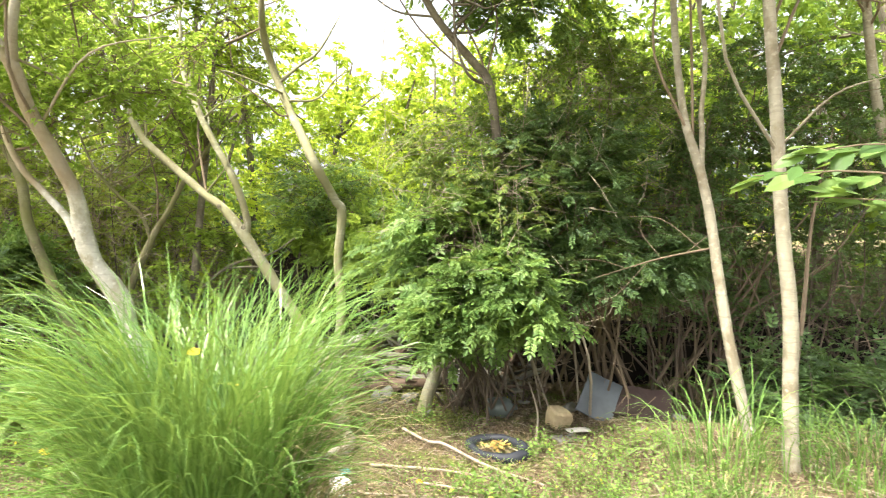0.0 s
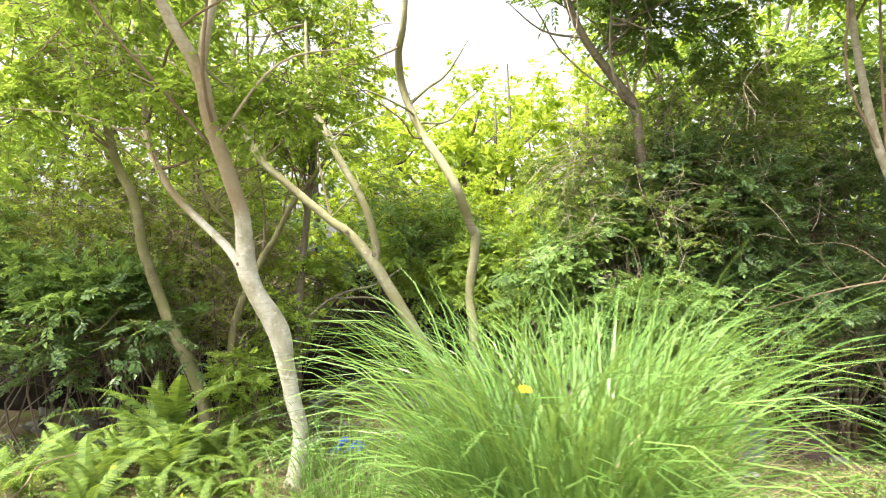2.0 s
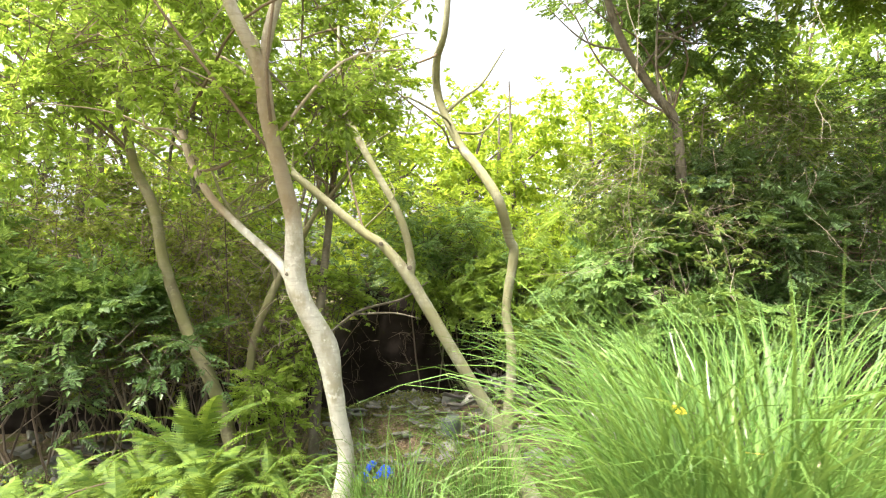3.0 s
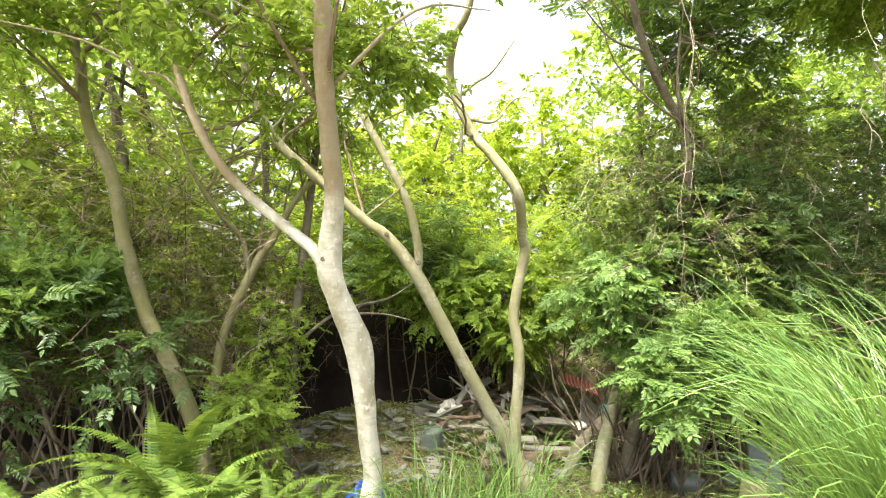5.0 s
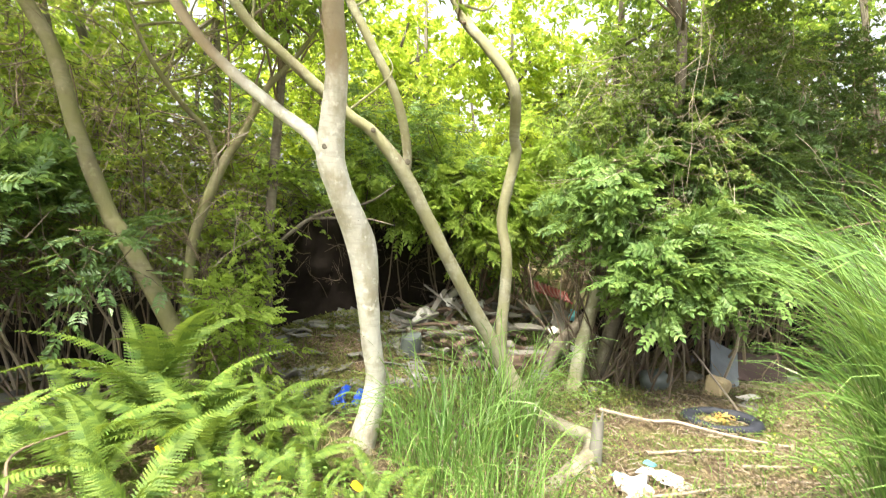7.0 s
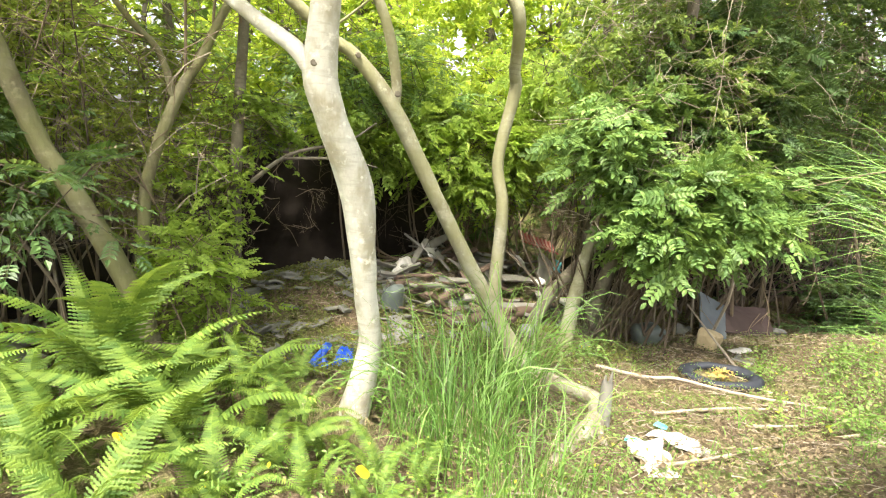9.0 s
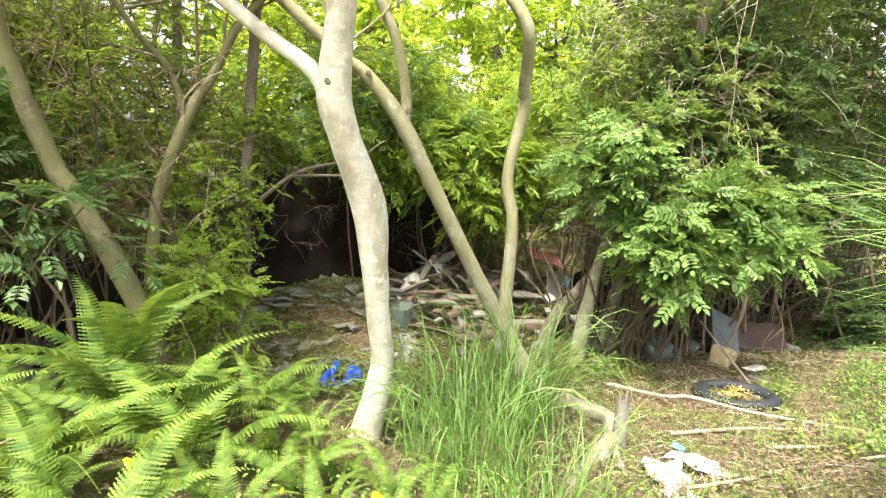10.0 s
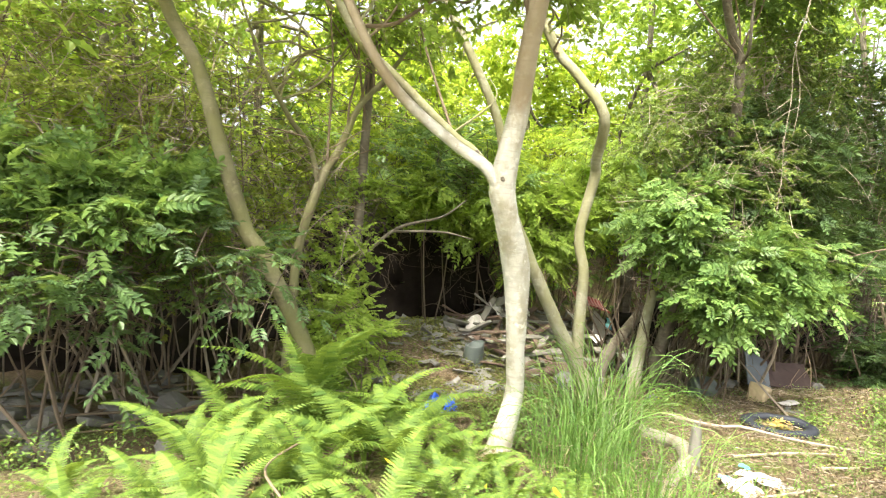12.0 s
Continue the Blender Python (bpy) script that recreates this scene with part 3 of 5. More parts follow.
tree_e = tree("dark-barked leaning tree with crooked upper limbs", (0.6, 6.1, gz(0.6, 6.1, 0)), M_BARK_DARK, [
    ("trunk", [(0.2, 6.2, -0.5), (0.35, 6.05, 0.5), (0.5, 5.9, 1.33), (0.61, 5.8, 1.96), (0.56, 5.7, 2.6), (0.48, 5.66, 3.13), (0.3, 5.64, 3.36), (-0.07, 5.5, 3.75), (-0.3, 5.4, 4.19), (-0.5, 5.3, 5.0)], [0.1, 0.085, 0.075, 0.07, 0.064, 0.06, 0.056, 0.05, 0.042, 0.02]),
    ("limb", [(0.5, 5.66, 3.1), (0.25, 5.4, 3.15), (0.12, 5.3, 3.5), (0.1, 5.2, 4.1)], [0.022, 0.02, 0.017, 0.008]),
    ("branch", [(0.1, 5.56, 3.6), (0.5, 5.5, 4.1), (0.9, 5.5, 4.4)], [0.02, 0.015, 0.006]),
    ("branch", [(-0.07, 5.5, 3.75), (-0.5, 5.45, 3.8), (-0.9, 5.4, 4.1)], [0.018, 0.012, 0.005]),
], ([((0.1, 5.6, 4.9), (1.3, 0.9, 0.6), 130), ((0.9, 5.8, 4.1), (0.8, 0.6, 0.5), 50)], M_LEAF, PINNATE_FINE, 0.24, 0.45, 7), 25)

tree_h = tree("mossy leaning tree with a pale broken upper stem", (-3.75, 5.58, gz(-3.75, 5.58, 0)), M_BARK_GREEN, [
    ("trunk", [(-3.6, 5.55, -0.4), (-3.7, 5.58, 0.1), (-3.83, 5.6, 0.45), (-4.09, 5.65, 0.95), (-4.2, 5.72, 1.12), (-4.39, 5.7, 1.66), (-4.54, 5.8, 2.15), (-4.76, 5.85, 2.56), (-4.82, 5.75, 2.99), (-4.85, 5.7, 3.2), (-4.7, 5.5, 4.2)], [0.11, 0.09, 0.085, 0.078, 0.075, 0.07, 0.066, 0.06, 0.055, 0.045, 0.015]),
    ("limb", [(-4.82, 5.75, 3.05), (-4.65, 5.7, 3.2), (-4.5, 5.65, 3.3)], [0.03, 0.026, 0.018]),
    ("branch", [(-4.7, 5.42, 2.8), (-4.1, 5.1, 2.4), (-3.95, 5.0, 2.25)], [0.012, 0.01, 0.006]),
# third blob: canopy added well beyond the tree to shade the hollow below
], ([((-4.8, 5.3, 3.9), (1.1, 0.9, 0.7), 120), ((-5.5, 5.2, 3.0), (0.8, 0.7, 0.5), 60), ((-6.7, 5.0, 4.3), (1.5, 1.2, 0.5), 130)], M_LEAF_LIGHT, WHORL, 0.14, 0.42, 7), 26, 0.72)

tree_g = tree("thin mossy tree leaning towards the light", (-3.75, 6.28, gz(-3.75, 6.28, 0)), M_BARK_GREEN, [
    ("trunk", [(-3.78, 6.25, -0.4), (-3.77, 6.28, 0.1), (-3.75, 6.3, 0.52), (-3.71, 6.4, 0.97), (-3.53, 6.55, 1.53), (-3.38, 6.6, 1.81), (-3.19, 6.7, 2.25), (-2.95, 6.7, 2.56), (-2.6, 6.7, 3.1)], [0.05, 0.047, 0.045, 0.045, 0.045, 0.038, 0.032, 0.025, 0.01]),
    ("limb", [(-3.55, 6.54, 1.48), (-3.65, 6.5, 1.8), (-3.84, 6.4, 2.0), (-4.08, 6.3, 2.35), (-4.3, 6.3, 2.9)], [0.028, 0.026, 0.022, 0.018, 0.008]),
], ([((-2.9, 6.8, 3.2), (0.8, 0.6, 0.4), 80)], M_LEAF_LIGHT, WHORL, 0.14, 0.42, 7), 27, 0.92)

tree_i = tree("dark thin upright tree at the edge of the hollow", (-3.12, 6.72, gz(-3.12, 6.72, 0)), M_BARK_DARK, [
    ("trunk", [(-3.14, 6.7, -0.5), (-3.12, 6.7, 0.26), (-3.12, 6.72, 0.95), (-3.07, 6.85, 1.97), (-3.0, 7.0, 3.2), (-2.9, 7.0, 4.4)], [0.065, 0.058, 0.052, 0.045, 0.035, 0.015]),
    ("branch", [(-3.12, 6.72, 0.8), (-2.7, 6.8, 1.15), (-2.2, 6.85, 1.3), (-1.9, 6.9, 1.5)], [0.02, 0.017, 0.013, 0.006]),
    ("branch", [(-2.75, 6.8, 1.12), (-2.3, 6.6, 1.15), (-2.0, 6.5, 1.1)], [0.015, 0.011, 0.005]),
], ([((-2.9, 7.1, 4.2), (1.0, 0.8, 0.8), 130)], M_LEAF_SUN, WHORL, 0.15, 0.45, 7), 28, 0.95)


def knot(parent, at, out, r):
    """A healed branch scar: a swollen ring round a dark eye."""
    bm = bmesh.new()
    bmesh.ops.create_uvsphere(bm, u_segments=14, v_segments=8, radius=1.0)
    for v in bm.verts:
        d = math.hypot(v.co.x, v.co.y)
        v.co.z = 0.35 * v.co.z if v.co.z < 0 else 0.45 * v.co.z * (0.25 + d)
    turn = Vector(out).to_track_quat("Z", "Y").to_matrix().to_4x4()
    bm.transform(Matrix.Translation(at) @ turn @ Matrix.Scale(r, 4))
    part("knot", bm, M_BARK_DARK, [o for o in parent.children if o.name.startswith("trunk")][0], "dark healed branch scar", True)


knot(tree_a, (-2.80, 4.433, 1.17), (0.1, -1, 0.2), 0.023)
knot(tree_a, (-2.99, 4.363, 1.53), (-0.2, -1, 0.2), 0.015)
knot(tree_bc, (-2.13, 5.735, 1.63), (0.1, -1, 0.1), 0.024)
knot(tree_bc, (-2.41, 5.79, 1.86), (0.1, -1, 0.1), 0.022)

tree("pale leaning tree at the edge of the wood", (4.95, 5.7, gz(4.95, 5.7, 0)), M_BARK_PALE, [
    ("trunk", [(5.0, 5.7, -0.3), (4.9, 5.7, 0.8), (4.7, 5.65, 2.0), (4.45, 5.6, 3.1), (4.25, 5.5, 4.0), (4.1, 5.5, 5.0)], [0.08, 0.07, 0.065, 0.06, 0.05, 0.02]),
    ("limb", [(4.74, 5.65, 1.9), (4.8, 5.7, 2.6), (4.75, 5.7, 3.4), (4.8, 5.7, 4.4)], [0.045, 0.04, 0.034, 0.012]),
], ([((4.5, 5.5, 4.6), (1.1, 0.9, 0.6), 120)], M_LEAF_LIGHT, WHORL, 0.14, 0.42, 7), 29)

# ---- shrubs ----
def shrub(label, base, blobs, mat, templates, size, length, count, seed, n_stems=10, twig=M_TWIG, r0=0.018, gap=-0.12, group="", spread=0.25):
    rng = np.random.default_rng(seed)
    root = thing("shrub", (base[0], base[1], gz(*base, 0)), label, "shrub", group)
    crown_parts(rng, root, blobs, mat, templates, size, length, count, twig, gap, "foliage", 0.6)
    tops = []
    for k in range(n_stems):
        c, r, _ = blobs[k % len(blobs)]
        tops.append(np.array(c) + rng.uniform(-0.6, 0.6, 3) * np.array(r))
    stems(rng, root, base, tops, twig, r0, spread=spread)
    return root


shrub("leafy shrub with feathered mid-green leaves over bare stems", (0.5, 5.95), [
    ((0.6, 5.4, 1.05), (0.85, 0.55, 0.42), 210), ((0.15, 5.6, 1.5), (0.85, 0.55, 0.45), 150), ((0.1, 5.2, 0.8), (0.35, 0.28, 0.34), 40)],
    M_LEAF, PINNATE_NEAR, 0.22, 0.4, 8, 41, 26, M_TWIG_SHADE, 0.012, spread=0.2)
shrub("dense tall shrub with dark feathered foliage", (1.8, 6.7), [
    ((1.3, 5.8, 2.1), (0.9, 0.6, 0.8), 230), ((1.9, 5.7, 1.4), (0.8, 0.5, 0.45), 130)],
    M_LEAF_DARK, PINNATE, 0.2, 0.42, 8, 42, 20, r0=0.022, spread=0.35)
shrub("tall shrub with fine mid-green foliage full of dry twigs", (1.3, 6.5), [
    ((1.5, 6.1, 3.2), (1.2, 0.7, 0.7), 210), ((0.4, 6.0, 2.5), (0.9, 0.5, 0.6), 170), ((0.7, 5.5, 2.0), (0.6, 0.4, 0.45), 70)],
    M_LEAF_MID, WHORL, 0.13, 0.42, 8, 49, 14, M_TWIG_GREY, 0.014, spread=0.4)
shrub("dense dark shrub beside the clearing", (3.1, 6.6), [
    ((3.0, 6.3, 1.9), (1.2, 0.8, 0.9), 260), ((3.3, 6.6, 3.3), (1.3, 0.9, 0.9), 200), ((4.5, 6.0, 2.6), (1.0, 0.9, 1.1), 170)],
    M_LEAF_DARK, WHORL, 0.13, 0.42, 8, 43, 22, r0=0.02, spread=0.5)
shrub("olive thicket with fine twigs", (-4.9, 7.4), [
    ((-4.3, 7.3, 1.5), (1.3, 0.7, 0.8), 260), ((-5.7, 6.9, 1.6), (1.1, 0.8, 1.0), 240), ((-5.0, 7.3, 2.7), (1.4, 0.8, 0.8), 110)],
    M_LEAF_OLIVE, WHORL, 0.11, 0.42, 7, 44, 26, M_TWIG_GREY, 0.012, spread=0.6)
shrub("dark green shrub at the edge of the wood", (-5.2, 5.9), [
    ((-4.9, 5.9, 1.15), (0.7, 0.5, 0.4), 130), ((-5.8, 5.8, 1.2), (0.7, 0.6, 0.45), 150), ((-6.6, 6.0, 1.4), (0.8, 0.8, 1.0), 180)],
    M_LEAF, PINNATE, 0.22, 0.4, 6, 45, 8, M_TWIG_SHADE, 0.012, spread=0.5)
shrub("fresh green shrub beside the ferns", (-3.3, 5.75), [
    ((-3.45, 5.65, 0.35), (0.24, 0.2, 0.38), 46), ((-3.3, 5.7, 0.05), (0.26, 0.2, 0.25), 26)], M_LEAF_LIGHT, PINNATE_NEAR, 0.13, 0.24, 6, 46, 12, r0=0.008, spread=0.15)
shrub("leafy green shrub at the edge of the dark hollow", (-3.35, 6.75), [
    ((-3.35, 6.6, 0.75), (0.34, 0.25, 0.6), 90), ((-3.0, 6.9, 1.35), (0.45, 0.3, 0.3), 50)], M_LEAF_LIGHT, WHORL, 0.12, 0.34, 7, 50, 8, M_TWIG_SHADE, 0.009, spread=0.15)
shrub("sunlit shrub behind the rubbish heap", (-0.6, 9.6), [
    ((-0.9, 9.2, 2.2), (1.3, 0.8, 0.9), 230), ((-2.2, 9.0, 2.6), (1.1, 0.8, 0.8), 190), ((0.6, 8.6, 2.0), (1.0, 0.8, 0.9), 190)],
    M_LEAF_SUN, WHORL, 0.16, 0.45, 7, 47, 10, M_TWIG_SHADE, spread=0.5)
shrub("green shrub behind the forked tree", (-0.6, 8.2), [
    ((-0.5, 7.6, 1.4), (0.9, 0.6, 0.6), 190), ((-1.6, 7.9, 1.7), (0.8, 0.6, 0.6), 160), ((0.5, 7.2, 2.2), (0.8, 0.7, 0.7), 150)],
    M_LEAF_LIGHT, PINNATE, 0.22, 0.42, 7, 48, 9, M_TWIG_SHADE, 0.013, spread=0.5)


# ---- woods behind ----
def far_wood(rng, name, label, spots, mat, size, per, kind="stuff"):
    leaves, wood = Heap(), Heap()
    for x, y, h, w in spots:
        z0 = gz(x, y)
        lean = rng.normal(size=2) * 0.35
        pts = [(x, y, z0), (x + lean[0] * 0.3, y + lean[1] * 0.3, h * 0.35), (x + lean[0], y + lean[1], h * 0.7), (x + lean[0] * 1.5, y + lean[1] * 1.5, h)]
        tube(wood, pts, [0.08 + 0.008 * h, 0.07, 0.05, 0.015], 6, 3, cap=False)
        for k in range(4):
            c = np.array([x + lean[0] + rng.normal() * w * 0.5, y + lean[1] + rng.normal() * w * 0.5, h * (0.3 + 0.2 * k) + rng.normal() * 0.2])
            P, out = shell_points(rng, c, (w * rng.uniform(0.6, 1.0), w * rng.uniform(0.6, 1.0), h * 0.16), per // 4, gap=-0.08, scale=0.8, shift=x)
            d = out * np.array([1, 1, 0.4]) + rng.normal(size=P.shape) * 0.6
            branchlets(rng, leaves, None, P, d, 0.7, 6, WHORL_FAR, size, 0.5)
            tube(wood, [pts[2], (pts[2] + c) / 2 + rng.normal(size=3) * 0.1, c], [0.04, 0.028, 0.01], 5, 2, cap=False)
    root = thing(name, (spots[0][0], spots[0][1], gz(spots[0][0], spots[0][1], 0)), label, "trees", kind=kind)
    for o in (leaves.link("foliage", mat, root), wood.link("trunks", M_BARK_DARK, root)):
        o["kind"] = kind


def wood_row(rng, x0, x1, y, n, h0, h1, w):
    return [(x0 + (x1 - x0) * (i + rng.uniform(0.1, 0.9)) / n, y + rng.normal() * 0.7, rng.uniform(h0, h1), w) for i in range(n)]


rng_w = np.random.default_rng(5)
far_wood(rng_w, "far_trees", "sunlit yellow-green trees beyond the thicket", wood_row(rng_w, -4.5, 5.5, 11.6, 9, 4.8, 6.4, 1.3), M_LEAF_SUN, 0.2, 150)
far_wood(rng_w, "far_trees", "green trees deep in the wood", wood_row(rng_w, -14, -4.5, 11.0, 7, 6.5, 9, 1.5), M_LEAF_LIGHT, 0.2, 130)
far_wood(rng_w, "far_trees", "green trees deep in the wood beyond the dark shrubs", wood_row(rng_w, 4.5, 15, 10.5, 7, 6, 9, 1.5), M_LEAF, 0.2, 170)
far_wood(rng_w, "far_trees", "distant pale green trees", wood_row(rng_w, -24, 26, 20.0, 16, 7, 8.5, 2.4), M_LEAF_SUN, 0.34, 130)
far_wood(rng_w, "far_trees", "light green trees close to the thicket", [(-6.8, 8.4, 6.2, 1.2), (-8.6, 7.0, 6.0, 1.3), (-5.2, 9.4, 6.0, 1.2), (6.0, 7.0, 6.2, 1.3), (3.6, 8.6, 6.4, 1.3), (1.9, 8.4, 5.6, 1.1)], M_LEAF_LIGHT, 0.17, 260)


# ---- grass ----
def blades(rng, heap, base, n, height, lean, width, spread, out=0.9, seg=7, toward=None):
    """Arching blades from a tussock."""
    a = rng.uniform(0, 2 * np.pi, n)
    r = spread * np.sqrt(rng.uniform(0, 1, n))
    B = np.column_stack([base[0] + np.cos(a) * r, base[1] + np.sin(a) * r, np.zeros(n)])
    B[:, 2] = ground_z(B[:, 0], B[:, 1]) - 0.02
    aa = a + rng.normal(size=n) * out if toward is None else toward + rng.normal(size=n) * 0.55
    d = np.column_stack([np.cos(aa), np.sin(aa), np.zeros(n)])
    side = np.column_stack([-d[:, 1], d[:, 0], np.zeros(n)])
    L = height * rng.uniform(0.55, 1.12, n)
    outer = rng.uniform(0, 1, n) < 0.22
    tip = np.minimum(0.6 + lean * (1.0 + 3.2 * rng.uniform(0, 1, n)), 2.9)    # how far the tip bends over
    lay = lean * np.where(outer, rng.uniform(0.3, 1.0, n), rng.uniform(0.0, 0.42, n))   # how far the foot leans out
    L = L * np.where(outer, 0.62, 1.0)
    tw = rng.normal(size=n) * 0.8
    W = width * rng.uniform(0.6, 1.3, n)
    V, c = [], B
    for k in range(seg + 1):
        u = k / seg
        if k:
            th = np.minimum(lay + tip * ((k - 0.5) / seg) ** 2.5, 2.75)
            c = c + (d * np.sin(th)[:, None] + np.array([0, 0, 1.0]) * np.cos(th)[:, None]) * (L / seg)[:, None]
        w = W * (0.7 + 0.5 * u) * (1 - u ** 2.2) + 0.0004
        s = side * np.cos(tw * u)[:, None] + np.array([0, 0, 1.0]) * np.sin(tw * u)[:, None]
        V += [c - s * (w / 2)[:, None], c + s * (w / 2)[:, None]]
    V = np.stack(V, axis=1)
    f = np.array([(2 * k, 2 * k + 1, 2 * k + 3, 2 * k + 2) for k in range(seg)])
    heap.add(V.reshape(-1, 3), (f[None] + (np.arange(n) * 2 * (seg + 1))[:, None, None]).reshape(-1, 4))


def grass_clump(label, base, n, height, width, spread, lean=0.6, dry=0, seed=1, group="", toward=None):
    rng = np.random.default_rng(seed)
    root = thing("grass_clump", (base[0], base[1], gz(*base, 0)), label, "grass", group)
    h = Heap()
    blades(rng, h, base, n, height, lean, width, spread, 0.9, 9)
    h.link("blade_mass", M_GRASS, root)["kind"] = "stuff"
    if dry:
        h = Heap()
        blades(rng, h, (base[0] + spread * 0.5, base[1] + 0.1), dry, height * (0.5 if toward is None else 0.72), lean * 1.3, width * 0.8, spread * 0.8, 0.9, 8, toward)
        h.link("dry_blade_mass", M_STRAW, root, "dry straw-coloured blades")["kind"] = "stuff"
    return root


grass_clump("tall lush clump of arching bright green grass", (-1.05, 2.35), 2600, 1.7, 0.0095, 0.38, 0.37, 300, 51, toward=-0.1)
grass_clump("green grass tuft growing between the pale trunks", (-2.2, 4.45), 210, 1.1, 0.009, 0.3, 0.85, 36, 52)
grass_clump("green grass tuft below the forked tree", (-1.5, 5.0), 200, 1.3, 0.009, 0.26, 0.95, 36, 53)
grass_clump("green grass tuft in front of the pale trunk", (-2.15, 3.95), 190, 0.8, 0.006, 0.38, 0.6, 70, 57)
grass_clump("thin arching grass at the foot of the slim trees", (2.0, 3.8), 120, 0.95, 0.010, 0.42, 0.75, 60, 54)
grass_clump("thin dry grass beside the slim tree", (2.9, 3.6), 130, 0.7, 0.009, 0.45, 0.7, 160, 55)
grass_clump("pale dry grass tussock on open ground", (1.7, 3.2), 60, 0.45, 0.008, 0.4, 0.7, 170, 56)


# ---- ferns ----
def frond_mesh(rng, length, pairs=20, width=0.215):
    """A frond along +x that arches up and over, with toothed side leaflets."""
    h = Heap()
    arch = rng.uniform(0.75, 1.15)
    def at(u):
        return np.array([length * (u * (1 - 0.12 * u)), length * 0.04 * math.sin(3 * u), length * (arch * u - (arch + 0.12) * u * u)])
    for k in range(8):
        a, b = at(k / 8), at((k + 1) / 8)
        w0, w1 = 0.006 * (1 - k / 9), 0.006 * (1 - (k + 1) / 9)
        h.add([a - (0, w0, 0), a + (0, w0, 0), b + (0, w1, 0), b - (0, w1, 0)], [(0, 3, 2), (0, 2, 1)])
    for i in range(pairs):
        u = 0.16 + 0.83 * i / pairs
        p, q = at(u), at(min(1, u + 0.02))
        d = unit(q - p)
        s = length * width * 0.62 * math.sin(math.pi * (0.2 + 0.8 * (1 - u) ** 0.8) * 0.62) * (0.25 + 0.75 * (1 - u) ** 0.6)
        for side in (-1, 1):
            way = unit(np.array([d[0] * 0.35, side, d[2] * 0.35 - rng.uniform(0.05, 0.3)]))
            wv = unit(np.cross(np.array([0, 0, 1.0]), way))
            hw = min(s * 0.19, 0.56 * length / pairs)
            n = 5
            V, F = [p + way * s * k / n - np.array([0, 0, 0.10 * s * (k / n) ** 2]) for k in range(n + 1)], []
            for sd in (-1, 1):
                b0 = len(V)
                for k in range(n):
                    c = hw * (1 - 0.8 * k / n)
                    dip = np.array([0, 0, 0.10 * s * (k / n) ** 2 + 0.2 * c])
                    V.append(p + way * s * k / n + wv * sd * c * (0.5 if k else 0.3) - dip)
                    V.append(p + way * s * (k + 0.7) / n + wv * sd * c - dip)
                for k in range(n):
                    e, f = b0 + 2 * k, b0 + 2 * k + 1
                    F += [(k, e, f), (k, f, k + 1)]
                    if k < n - 1:
                        F.append((k + 1, f, f + 1))
            h.add(V, F)
    me = link_mesh("frond", np.concatenate(h.v), np.concatenate(h.f), M_FERN)
    return me


rng_f = np.random.default_rng(8)
FRONDS = [frond_mesh(rng_f, L, n) for L, n in ((0.62, 32), (0.75, 37), (0.5, 27), (0.68, 34))]


def fern(x, y, n, size, seed):
    rng = np.random.default_rng(seed)
    root = thing("fern", (x, y, gz(x, y, 0)), "bright green fern with arching feathered fronds", "fern", "ferns by the path")
    rise = 16 if size > 1 else 0
    for k in range(n):
        src = FRONDS[int(rng.integers(0, len(FRONDS)))]
        ob = new("frond", src.data)
        ob.parent = root
        s = size * 1.1 * rng.uniform(0.7, 1.15)
        ob.matrix_basis = Matrix.Translation((rng.normal() * 0.03, rng.normal() * 0.03, -0.01)) @ Euler((radians(rng.normal() * 8), radians(rng.uniform(-60, -16) - rise), 2 * math.pi * k / n + rng.normal() * 0.3)).to_matrix().to_4x4() @ Matrix.Scale(s, 4)


